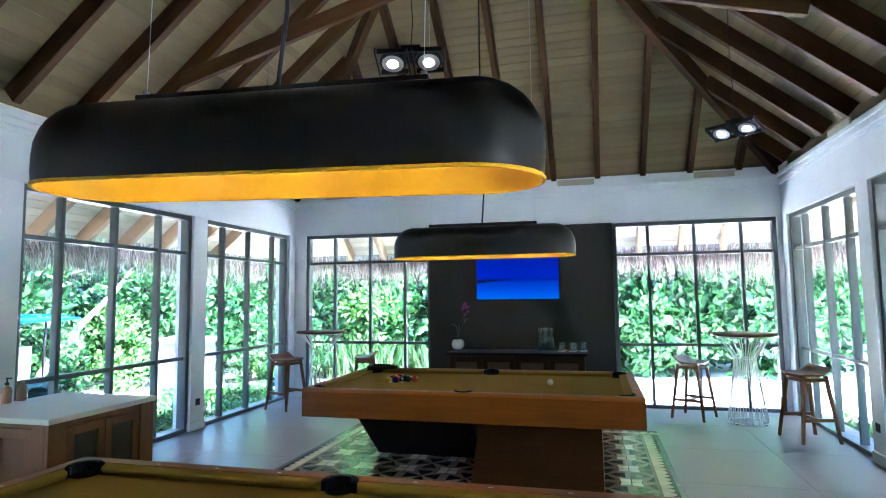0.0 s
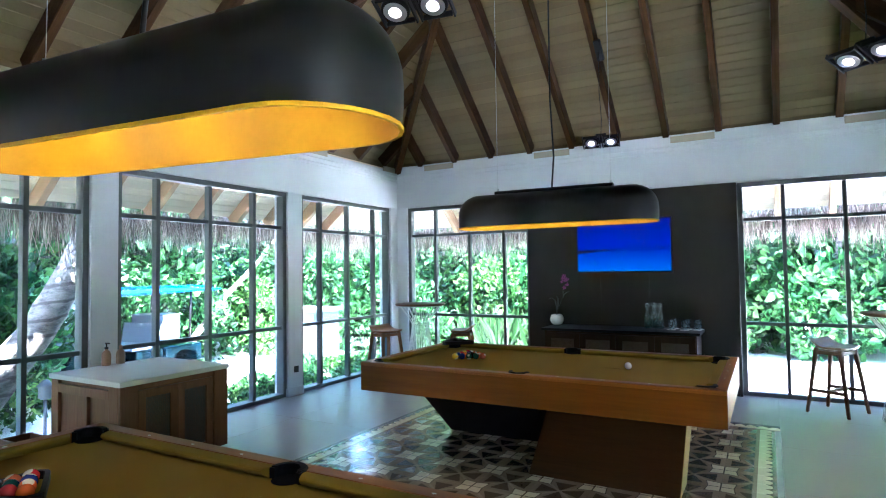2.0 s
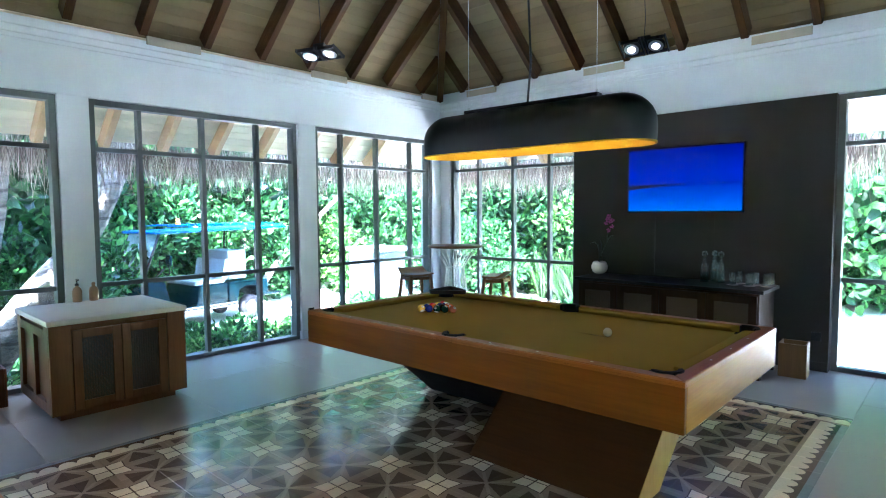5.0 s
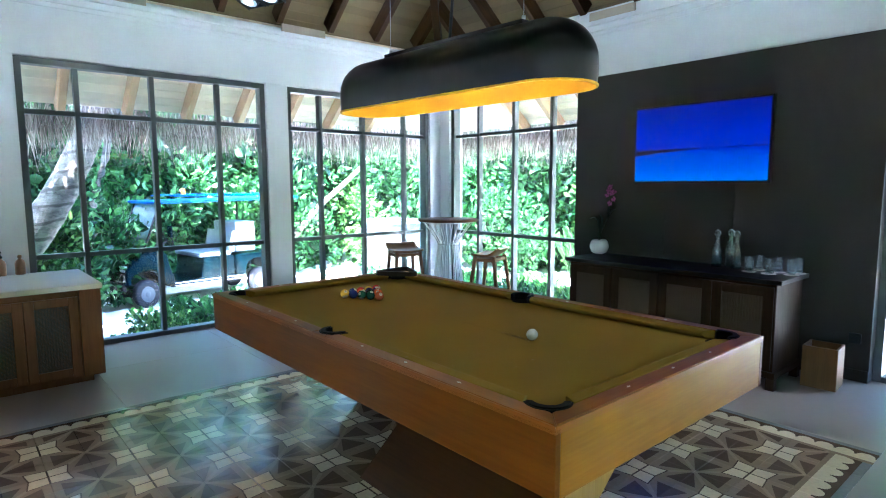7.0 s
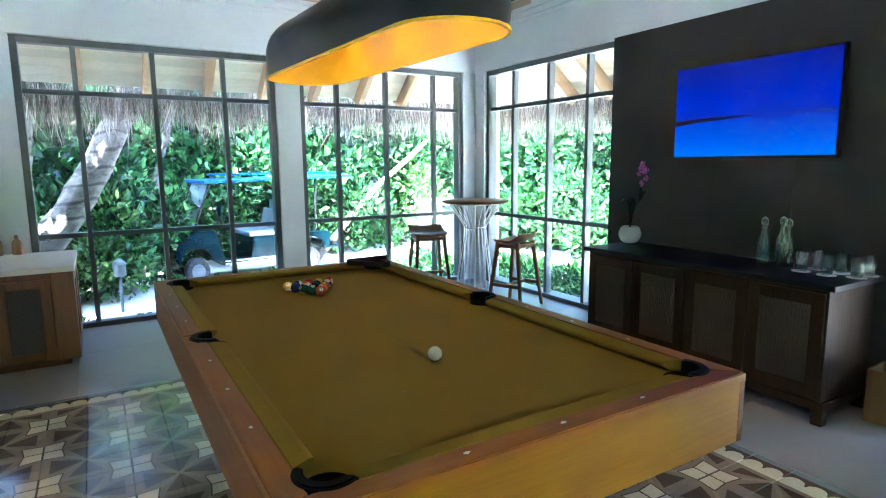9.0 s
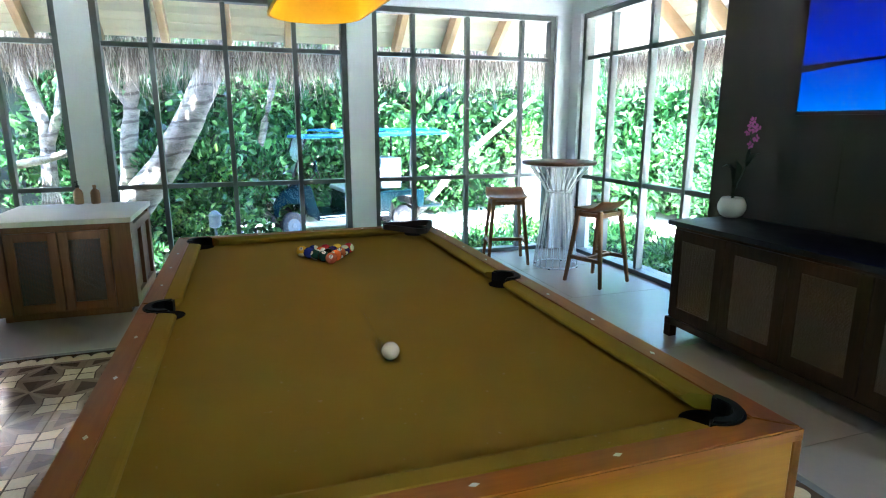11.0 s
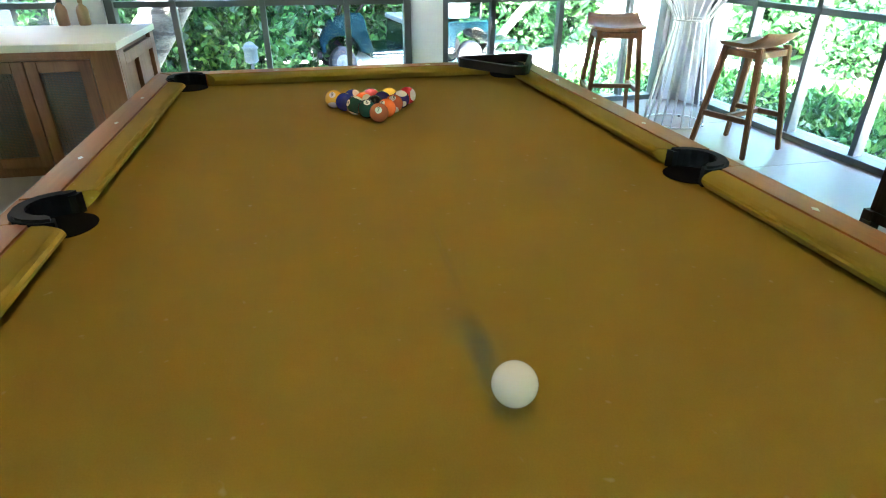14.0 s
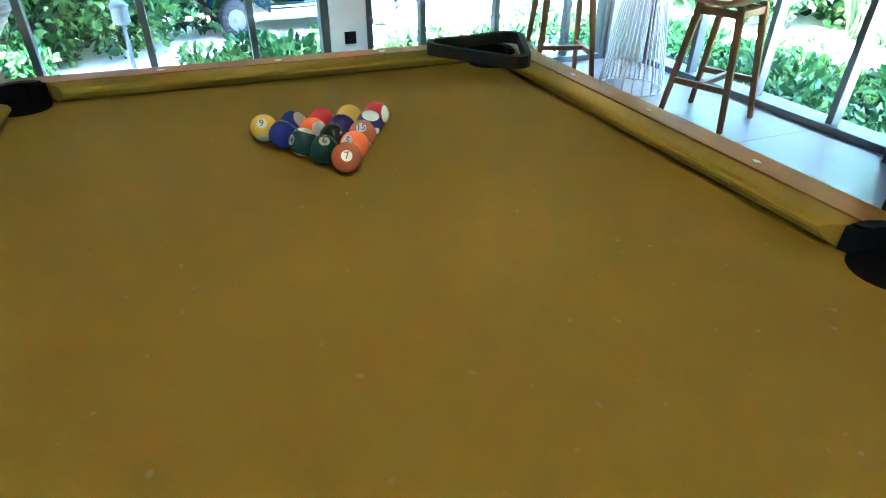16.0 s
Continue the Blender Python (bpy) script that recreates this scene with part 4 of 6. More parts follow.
for at, turn, tilt, side in (((-3.18, 5.375, 3.02), 20, -18, "west"), ((-0.92, 7.37, 3.05), 8, -30, "north"), ((1.35, 5.245, 2.95), -40, -25, "east"), ((-0.88, 3.21, 2.99), 10, -22, "ridge")):
    d = {"west": at[0] - XL, "north": YB - at[1], "east": XR - at[0], "ridge": HALF - 0.15}[side]
    z = Z_WALL + PITCH * d - 0.005
    twin_spot(at, turn, tilt, z)
    if side == "west":
        b = (at[0], at[1], z), 0, -ang
    elif side == "east":
        b = (at[0], at[1], z), 0, ang
    else:
        b = (at[0], at[1], z), -ang if side == "north" else 0, 0
    bk = part("ceiling_bracket", boxed(-0.13, 0.13, -0.04, 0.04, -0.02, 0.02, 0.004) if side in ("west", "east") else boxed(-0.04, 0.04, -0.13, 0.13, -0.02, 0.02, 0.004), M_STEEL if side in ("west", "east") else M_BLACK)
    bk.matrix_basis = pose(*b[0], b[1], b[2], 0)
    tagged(bk, "steel spotlight mounting plate screwed to a rafter", "bracket", group="spotlight mounting plates")
    lamp = new("spot_beam", bpy.data.lights.new("spot_beam", "SPOT"))
    lamp.data.energy, lamp.data.spot_size, lamp.data.color, lamp.data.shadow_soft_size = 0.6, radians(50), (1.0, 0.9, 0.75), 0.05
    lamp.matrix_world = Matrix.Translation((at[0], at[1], at[2] - 0.06))


# ---- television ----
tv = thing("television", "large flat television showing a blue seascape", "television", (-0.925, YB - 0.06, 1.505))
part("tv_case", boxed(-0.615, 0.615, -0.075, -0.035, 0.0, 0.715, 0.006), M_BLACK, tv)
part("wall_mount", boxed(-0.25, 0.25, -0.035, -0.0005, 0.15, 0.55, 0.004), M_BLACK, tv)
m = bpy.data.materials.new("lit screen")
m.use_nodes = True
nt = m.node_tree
b = nt.nodes["Principled BSDF"]
tc, sp, nz = nt.nodes.new("ShaderNodeTexCoord"), nt.nodes.new("ShaderNodeSeparateXYZ"), nt.nodes.new("ShaderNodeTexNoise")
nt.links.new(tc.outputs["Object"], sp.inputs["Vector"])
mp = nt.nodes.new("ShaderNodeMapping")
mp.inputs["Scale"].default_value = (2, 1, 9)
nt.links.new(tc.outputs["Object"], mp.inputs["Vector"])
nt.links.new(mp.outputs["Vector"], nz.inputs["Vector"])
nz.inputs["Scale"].default_value = 2.0
md = nt.nodes.new("ShaderNodeMath")
md.operation = "MULTIPLY_ADD"
md.inputs[1].default_value = 0.03
nt.links.new(nz.outputs["Fac"], md.inputs[0])
nt.links.new(sp.outputs["Z"], md.inputs[2])
col = ramp(nt, md.outputs["Value"], [(0.02, (0.0, 0.21, 0.95)), (0.16, (0.0, 0.11, 0.80)), (0.29, (0.0, 0.045, 0.55)), (0.31, (0.0, 0.022, 0.44)), (0.42, (0.0, 0.022, 0.56)), (0.7, (0.0, 0.006, 0.26))])
nt.links.new(col, b.inputs["Emission Color"])
b.inputs["Emission Strength"].default_value = 0.017
b.inputs["Base Color"].default_value = (0.003, 0.003, 0.004, 1)
b.inputs["Roughness"].default_value = 0.3
b.inputs["Specular IOR Level"].default_value = 0.12
scr = part("screen", boxed(-0.597, 0.597, -0.0765, -0.0752, 0.024, 0.697), m, tv, "lit blue screen")
bm = bmesh.new()
outline_prism(bm, [(-0.596, 0.262), (-0.596, 0.302), (-0.42, 0.308), (0.05, 0.314), (0.05, 0.308), (-0.35, 0.285)], 0.0, 0.0008)
for i in range(26):
    block(bm, -0.595 + i * 0.025, -0.588 + i * 0.025, 0.307, 0.321, 0.0, 0.0008)
outline_prism(bm, [(0.1, 0.309), (0.596, 0.309), (0.596, 0.316), (0.3, 0.315)], 0.0, 0.0008)
bm.transform(Matrix.Translation((0, -0.0766, 0)) @ pose(0, 0, 0, 90, 0, 0))
part("pictured_jetty", bm, M_INK, scr, "dark jetty silhouette on the screen")

# ---- sideboard ----
SX0, SX1, SY0, SY1, SZ = -1.83, 0.05, 7.72, 8.29, 0.815
sb = thing("sideboard", "dark walnut sideboard with rattan doors and black top", "sideboard", ((SX0 + SX1) / 2, (SY0 + SY1) / 2, 0))
hx, hy = (SX1 - SX0) / 2, (SY1 - SY0) / 2
part("top", boxed(-hx, hx, -hy, hy, SZ - 0.032, SZ, 0.004), M_SIDETOP, sb, "thin black top")
part("body", boxed(-hx + 0.04, hx - 0.04, -hy + 0.035, hy - 0.01, 0.135, SZ - 0.0325, 0.004), M_SIDE, sb)
bm = bmesh.new()
for y0, y1 in ((-hy + 0.03, -hy + 0.075), (hy - 0.055, hy - 0.01)):
    block(bm, -hx + 0.07, hx - 0.07, y0, y1, 0.085, 0.134, 0.003)
for x0, x1 in ((-hx + 0.02, -hx + 0.07), (hx - 0.07, hx - 0.02)):
    block(bm, x0, x1, -hy + 0.02, hy - 0.01, 0.085, 0.134, 0.003)
part("plinth_frame", bm, M_SIDE, sb)
for x in (-hx + 0.05, hx - 0.05):
    for y in (-hy + 0.05, hy - 0.04):
        part("foot", boxed(x - 0.03, x + 0.03, y - 0.03, y + 0.03, 0, 0.0845, 0.004), M_SIDE, sb)
n_door = 4
dw = (2 * hx - 0.1) / n_door
for i in range(n_door):
    x0 = -hx + 0.05 + i * dw + 0.004
    x1 = x0 + dw - 0.008
    z0, z1 = 0.155, SZ - 0.055
    bm = bmesh.new()
    f = 0.07
    yf0, yf1 = -hy + 0.018, -hy + 0.0345
    block(bm, x0, x0 + f, yf0, yf1, z0, z1, 0.002)
    block(bm, x1 - f, x1, yf0, yf1, z0, z1, 0.002)
    block(bm, x0 + f, x1 - f, yf0, yf1, z0, z0 + f, 0.002)
    block(bm, x0 + f, x1 - f, yf0, yf1, z1 - f, z1, 0.002)
    door = part("door", bm, M_SIDE, sb)
    bm = bmesh.new()
    zz = z0 + f
    while zz < z1 - f - 0.003:
        block(bm, x0 + f, x1 - f, yf0 + 0.006 + 0.001 * (int(zz * 1000) % 2), yf0 + 0.0095, zz, zz + 0.0045)
        zz += 0.0068
    xx = x0 + f + 0.01
    while xx < x1 - f - 0.005:
        block(bm, xx, xx + 0.003, yf0 + 0.0045, yf0 + 0.0075, z0 + f, z1 - f)
        xx += 0.021
    tagged(part("rattan_panel", bm, M_RATTAN, door, "woven rattan door panel"), kind="stuff")

# ---- orchid, bottles, glasses on the sideboard ----
orchid = thing("potted_orchid", "purple orchid in a round white ceramic pot", "potted plant", (-1.775, 8.20, SZ))
bm = bmesh.new()
lathe(bm, [(0.045, 0), (0.075, 0.02), (0.092, 0.06), (0.092, 0.09), (0.078, 0.125), (0.066, 0.14), (0.06, 0.138), (0.07, 0.115), (0.02, 0.11)], 28)
part("pot", bm, M_CERAMIC, orchid, "round white glazed pot")
bm = bmesh.new()
lathe(bm, [(0.066, 0.112), (0.05, 0.128), (0.01, 0.133)], 16)
part("potting_bark", bm, M_BARK, orchid)
bm = bmesh.new()
tube(bm, [(0, 0, 0.12), (0.03, 0, 0.24), (0.075, 0.0, 0.34), (0.10, 0, 0.42), (0.11, 0.0, 0.5), (0.09, 0, 0.57), (0.07, 0, 0.60)], [0.004, 0.004, 0.0035, 0.003, 0.003, 0.0025, 0.002], 8)
tube(bm, [(-0.01, 0, 0.12), (-0.012, 0, 0.25)], 0.003, 8)
part("stem", bm, M_DARKLEAF, orchid)


def strap_leaf(bm, pts, widths):
    top = []
    for (x, y, z), w in zip(pts, widths):
        top.append((bm.verts.new((x, y - w, z)), bm.verts.new((x, y, z - w * 0.35)), bm.verts.new((x, y + w, z))))
    for a, b in zip(top, top[1:]):
        for k in range(2):
            f = bm.faces.new((a[k], a[k + 1], b[k + 1], b[k]))
            f.smooth = True


for pts, ws in (([(0, 0, 0.12), (0.0, 0, 0.24), (-0.02, 0.0, 0.33), (-0.07, 0, 0.365), (-0.12, 0, 0.34)], [0.012, 0.02, 0.022, 0.016, 0.003]), ([(0.01, 0, 0.2), (0.015, 0.01, 0.27), (0.02, 0.01, 0.35), (0.0, 0, 0.39)], [0.01, 0.024, 0.022, 0.004]), ([(0.09, 0, 0.36), (0.1, 0.0, 0.40), (0.14, 0, 0.44), (0.18, 0, 0.45)], [0.008, 0.03, 0.022, 0.003]), ([(0.1, 0, 0.38), (0.095, 0, 0.43), (0.092, 0, 0.475)], [0.014, 0.022, 0.003])):
    bm = bmesh.new()
    strap_leaf(bm, pts, ws)
    part("orchid_leaf", bm, M_DARKLEAF, orchid)
rnd = random.Random(3)
for fx, fz in ((0.115, 0.50), (0.155, 0.545), (0.135, 0.60), (0.10, 0.63), (0.085, 0.585), (0.16, 0.615), (0.12, 0.66)):
    bm = bmesh.new()
    for k in range(5):
        a = k * 2 * math.pi / 5 + rnd.random()
        c = Vector((fx, -0.01, fz))
        u = Vector((math.cos(a), -0.25, math.sin(a)))
        w = Vector((-math.sin(a), 0, math.cos(a)))
        vs = [bm.verts.new(c + u * q + w * s) for q, s in ((0.002, 0), (0.014, 0.011), (0.028, 0.004), (0.028, -0.004), (0.014, -0.011))]
        bm.faces.new(vs)
    part("blossom", bm, M_PURPLE, orchid, "purple orchid blossom")


def bottle(at):
    bm = bmesh.new()
    lathe(bm, [(0.036, 0), (0.04, 0.006), (0.04, 0.15), (0.036, 0.175), (0.018, 0.215), (0.015, 0.27), (0.017, 0.275), (0.017, 0.285)], 24)
    b = thing("glass_bottle", "clear swing-top glass bottle on the sideboard", "bottle", at, group="glass bottles")
    part("bottle_glass", bm, M_CLEAR, b)
    bm = bmesh.new()
    lathe(bm, [(0.014, 0.286), (0.016, 0.29), (0.016, 0.302), (0.01, 0.31)], 16)
    part("stopper", bm, M_CLEAR, b, "clear glass stopper")
    bm = bmesh.new()
    tube(bm, [(0.018, 0, 0.262), (0.024, 0, 0.28), (0.018, 0, 0.3), (0, 0, 0.312), (-0.018, 0, 0.3), (-0.024, 0, 0.28), (-0.018, 0, 0.262)], 0.0015, 6)
    part("wire_bail", bm, M_STEEL, b)
    bm = bmesh.new()
    lathe(bm, [(0.034, 0.006), (0.0365, 0.01), (0.0365, 0.1)], 24)
    part("water", bm, M_WATER, b)


M_WATER = glass("water in bottle", (0.78, 0.92, 0.93), 1.33)
for x, y in ((-0.585, 8.12), (-0.505, 8.20), (-0.43, 8.12), (-0.53, 8.24)):
    bottle((x, y, SZ))
M_COASTER = mat("white paper coaster", (0.72, 0.70, 0.66), 0.8, vary=0.05)
for x, y in ((-0.30, 8.05), (-0.28, 8.20), (-0.15, 8.04), (-0.13, 8.17), (-0.015, 8.10), (-0.005, 8.22)):
    bm = bmesh.new()
    lathe(bm, [(0.052, 0), (0.052, 0.003)], 24)
    c = tagged(part("coaster", bm, M_COASTER), "round white paper coaster on the black top", "coaster", group="coasters")
    c.location = (x, y, SZ)
    g = bmesh.new()
    lathe(g, [(0.028, 0.0), (0.031, 0.004), (0.037, 0.115), (0.035, 0.115), (0.029, 0.008), (0.004, 0.007)], 24)
    ob = tagged(part("drinking_glass", g, M_CLEAR), "clear upright drinking glass on a coaster", "glass", group="drinking glasses")
    ob.location = (x, y, SZ + 0.0035)


# ---- bins, sockets ----
def wood_bin(at, turn, label, material):
    b = thing("waste_bin", label, "bin", at, turn)
    for sx in (-1, 1):
        part("side", boxed(sx * 0.105 - 0.008, sx * 0.105 + 0.008, -0.0965, 0.0965, 0, 0.31, 0.003), material, b)
    for sy in (-1, 1):
        part("front", boxed(-0.113, 0.113, sy * 0.105 - 0.008, sy * 0.105 + 0.008, 0, 0.31, 0.003), material, b)
    part("liner", boxed(-0.095, 0.095, -0.095, 0.095, 0.01, 0.24), M_BLACK, b, "black bin liner")


wood_bin((0.21, 8.17, 0), 4, "small light wooden waste bin by the sideboard", M_BIN)
wood_bin((-4.36, 2.95, 0), 0, "small dark wooden waste bin beside the cabinet", M_CAB)


def socket(m):
    s = thing("wall_socket", "black double wall socket", "socket", group="wall sockets")
    s.matrix_basis = m
    part("plate", boxed(-0.04, 0.04, -0.008, 0.0, -0.04, 0.04, 0.003), M_BLACK, s)
    for x in (-0.016, 0.016):
        part("outlet", boxed(x - 0.011, x + 0.011, -0.0105, -0.0082, -0.014, 0.014, 0.001), M_BLACK, s)


socket(pose(XL + 0.0005, 6.17, 0.33, 0, 0, 90))
socket(pose(XR - 0.0005, 6.17, 0.33, 0, 0, -90))
socket(pose(0.33, YB - 0.0605, 0.33, 0, 0, 0))

# ---- cabinet with worktop ----
CX0, CX1, CY0, CY1 = -4.44, -3.46, 3.17, 4.17
cab = thing("cabinet", "brown wooden cabinet with woven door panels", "cabinet", ((CX0 + CX1) / 2, (CY0 + CY1) / 2, 0))
cx, cy = (CX1 - CX0) / 2, (CY1 - CY0) / 2
part("body", boxed(-cx + 0.02, cx - 0.045, -cy + 0.04, cy - 0.04, 0.06, 0.725, 0.004), M_CAB, cab)
part("plinth", boxed(-cx + 0.05, cx - 0.09, -cy + 0.08, cy - 0.08, 0, 0.0595), M_CAB, cab)
for y0, y1 in ((-cy + 0.012, -cy + 0.155), (cy - 0.155, cy - 0.012)):
    part("stile", boxed(cx - 0.0445, cx - 0.012, y0, y1, 0.06, 0.725, 0.004), M_CAB, cab)
part("shadow_rail", boxed(cx - 0.0445, cx - 0.03, -cy + 0.156, cy - 0.156, 0.69, 0.725, 0.002), M_CAB, cab)
for k in range(2):
    y0 = -cy + 0.16 + k * (2 * cy - 0.32) / 2 + 0.003
    y1 = y0 + (2 * cy - 0.32) / 2 - 0.006
    bm = bmesh.new()
    f, z0, z1 = 0.062, 0.075, 0.675
    block(bm, cx - 0.044, cx - 0.02, y0, y0 + f, z0, z1, 0.003)
    block(bm, cx - 0.044, cx - 0.02, y1 - f, y1, z0, z1, 0.003)
    block(bm, cx - 0.044, cx - 0.02, y0 + f, y1 - f, z0, z0 + f, 0.003)
    block(bm, cx - 0.044, cx - 0.02, y0 + f, y1 - f, z1 - f, z1, 0.003)
    door = part("door", bm, M_CAB, cab)
    bm = bmesh.new()
    zz = z0 + f
    while zz < z1 - f - 0.004:
        block(bm, cx - 0.038, cx - 0.034, y0 + f, y1 - f, zz, zz + 0.006)
        zz += 0.009
    yy = y0 + f + 0.008
    while yy < y1 - f - 0.004:
        block(bm, cx - 0.036, cx - 0.0325, yy, yy + 0.004, z0 + f, z1 - f)
        yy += 0.018
    tagged(part("woven_panel", bm, M_MESH, door, "dark woven mesh door panel"), kind="stuff")
# framed end panels on both short sides
for sy in (-1, 1):
    ya, yb = sorted((sy * (cy - 0.0395), sy * (cy - 0.012)))
    bm = bmesh.new()
    for x0, x1, z0, z1 in ((-cx + 0.02, -cx + 0.12, 0.06, 0.725), (cx - 0.16, cx - 0.046, 0.06, 0.725), (-cx + 0.12, cx - 0.16, 0.06, 0.14), (-cx + 0.12, cx - 0.16, 0.62, 0.69), (-0.04, 0.04, 0.14, 0.62)):
        block(bm, x0, x1, ya, yb, z0, z1, 0.003)
    part("end_panel", bm, M_CAB, cab)
wt = part("worktop", boxed(-cx, cx, -cy, cy, 0.7255, 0.765, 0.004), M_COUNTER)
wt.location = ((CX0 + CX1) / 2, (CY0 + CY1) / 2, 0)
tagged(wt, "pale stone worktop lying on the cabinet", "worktop")


def soap_bottle(at, pump, h):
    b = thing("soap_bottle", "tan pump bottle on the pale worktop" if pump else "tan bottle with a cream cap on the worktop", "bottle", at)
    bm = bmesh.new()
    lathe(bm, [(0.034, 0), (0.038, 0.01), (0.038, h * 0.6), (0.03, h * 0.75), (0.013, h * 0.85), (0.013, h * 0.9)], 20)
    part("bottle_body", bm, M_TAN, b)
    bm = bmesh.new()
    if pump:
        lathe(bm, [(0.016, h * 0.9), (0.016, h), (0.006, h + 0.004), (0.006, h + 0.03)], 14)
        block(bm, -0.008, 0.045, -0.008, 0.008, h + 0.03, h + 0.042, 0.003)
        part("pump", bm, M_BLACK, b, "black pump")
    else:
        lathe(bm, [(0.015, h * 0.9), (0.015, h * 1.02), (0.01, h * 1.06)], 14)
        part("cap", bm, M_TAN, b, "tan cap")


soap_bottle((-4.40, 3.62, 0.765), True, 0.16)
soap_bottle((-4.40, 3.75, 0.765), False, 0.155)


# ---- bar tables and stools ----
def bar_table(at):
    t = thing("bar_table", "round teak bar table on a white wire base", "bar table", at, group="bar tables")
    bm = bmesh.new()
    lathe(bm, [(0.30, 1.048), (0.365, 1.052), (0.375, 1.06), (0.375, 1.076), (0.368, 1.083), (0.02, 1.083)], 48)
    part("tabletop", bm, M_TOPWOOD, t, "round dark teak top")
    n = 20
    for k in range(n):
        a = 2 * math.pi * k / n
        c, s = math.cos(a), math.sin(a)
        prof = [(0.225, 0.012), (0.20, 0.2), (0.165, 0.45), (0.13, 0.70), (0.125, 0.75), (0.13, 0.79), (0.17, 0.86), (0.25, 0.97), (0.31, 1.045)]
        bm = bmesh.new()
        tube(bm, [(r * c, r * s, z) for r, z in prof], 0.0055, 6)
        part("wire", bm, M_WHITE, t, "white bent metal rod")
    for r, z, name in ((0.225, 0.012, "base_ring"), (0.128, 0.775, "waist_ring"), (0.31, 1.043, "top_ring")):
        bm = bmesh.new()
        ring = [(r * math.cos(2 * math.pi * k / 40), r * math.sin(2 * math.pi * k / 40), z) for k in range(41)]
        tube(bm, ring, 0.006, 6, caps=False)
        part(name, bm, M_WHITE, t)
    for k in range(4):
        a = math.pi / 4 + k * math.pi / 2
        bm = bmesh.new()
        lathe(bm, [(0.01, 0), (0.01, 0.012)], 10, (0.225 * math.cos(a), 0.225 * math.sin(a), 0))
        part("foot", bm, M_BLACK, t)
    return t


bar_table((-3.84, 8.02, 0))
bar_table((1.92, 7.84, 0))


def bar_stool():
    s = thing("bar_stool", "teak bar stool with a low curved back rim", "bar stool", group="bar stools")
    H = 0.70
    bm = bmesh.new()
    nx, ny = 12, 10
    top, low = [], []
    for i in range(nx + 1):
        for j in range(ny + 1):
            u, v = i / nx * 2 - 1, j / ny * 2 - 1
            x, y = u * 0.215 * (1 - 0.08 * v * v), v * 0.165 * (1 - 0.12 * u * u)
            z = H + 0.012 * u * u + (0.075 * max(0, (v - 0.25) / 0.75) ** 1.6)
            top.append((x, y + 0.02 * max(0, v), z))
            low.append((x * 0.96, y * 0.96 + 0.02 * max(0, v), z - 0.032 * (1 - 0.35 * max(abs(u), abs(v)) ** 4)))
    tv2 = [bm.verts.new(p) for p in top]
    lv = [bm.verts.new(p) for p in low]
    w = ny + 1
    for i in range(nx):
        for j in range(ny):
            a, b, c, d = i * w + j, (i + 1) * w + j, (i + 1) * w + j + 1, i * w + j + 1
            f = bm.faces.new((tv2[a], tv2[b], tv2[c], tv2[d]))
            f.smooth = True
            f = bm.faces.new((lv[d], lv[c], lv[b], lv[a]))
            f.smooth = True
    rim = [i * w for i in range(nx + 1)] + [nx * w + j for j in range(1, w)] + [i * w + ny for i in range(nx - 1, -1, -1)] + [j for j in range(ny - 1, 0, -1)]
    for a, b in zip(rim, rim[1:] + rim[:1]):
        bm.faces.new((tv2[b], tv2[a], lv[a], lv[b]))
    bmesh.ops.recalc_face_normals(bm, faces=list(bm.faces))
    part("seat", bm, M_STOOL, s, "shaped teak seat")
    feet = {}
    for sx in (-1, 1):
        for sy in (-1, 1):
            a, b = Vector((sx * 0.21, sy * 0.20, 0)), Vector((sx * 0.15, sy * 0.115, H - 0.01))
            feet[(sx, sy)] = (a, b)
            bm = bmesh.new()
            t = bmesh.new()
            bmesh.ops.create_cube(t, size=1.0)
            for v in t.verts:
                k = v.co.z + 0.5
                c = a.lerp(b, k)
                wd = 0.030 + 0.012 * k
                v.co = c + Vector((v.co.x * wd, v.co.y * wd, 0))
            bmesh.ops.bevel(t, geom=list(t.edges), offset=0.006, segments=2, affect="EDGES")
            join(bm, t)
            part("leg", bm, M_STOOL, s)

    def at_h(k, z):
        a, b = feet[k]
        return a.lerp(b, z / (H - 0.01))

    for p, q, z in (((-1, -1), (-1, 1), 0.24), ((1, -1), (1, 1), 0.24)):
        bm = bmesh.new()
        bar(bm, at_h(p, z), at_h(q, z), 0.022, 0.035)
        part("side_stretcher", bm, M_STOOL, s)
    bm = bmesh.new()
    a, b = (at_h((-1, -1), 0.24) + at_h((-1, 1), 0.24)) / 2, (at_h((1, -1), 0.24) + at_h((1, 1), 0.24)) / 2
    bar(bm, a, b, 0.022, 0.033)
    part("cross_stretcher", bm, M_STOOL, s)
    for sy in (-1, 1):
        bm = bmesh.new()
        bar(bm, at_h((-1, sy), H - 0.055), at_h((1, sy), H - 0.055), 0.022, 0.04)
        part("apron", bm, M_STOOL, s)
    for sx in (-1, 1):
        bm = bmesh.new()
        bar(bm, at_h((sx, -1), H - 0.055), at_h((sx, 1), H - 0.055), 0.022, 0.04)
        part("apron", bm, M_STOOL, s)
    return s


stool = bar_stool()
stool.matrix_basis = pose(-4.18, 7.60, 0, 0, 0, 75)
copy_thing(stool, pose(-3.16, 8.07, 0, 0, 0, -70))
copy_thing(stool, pose(1.34, 8.03, 0, 0, 0, 60))
copy_thing(stool, pose(2.33, 7.06, 0, 0, 0, -75))


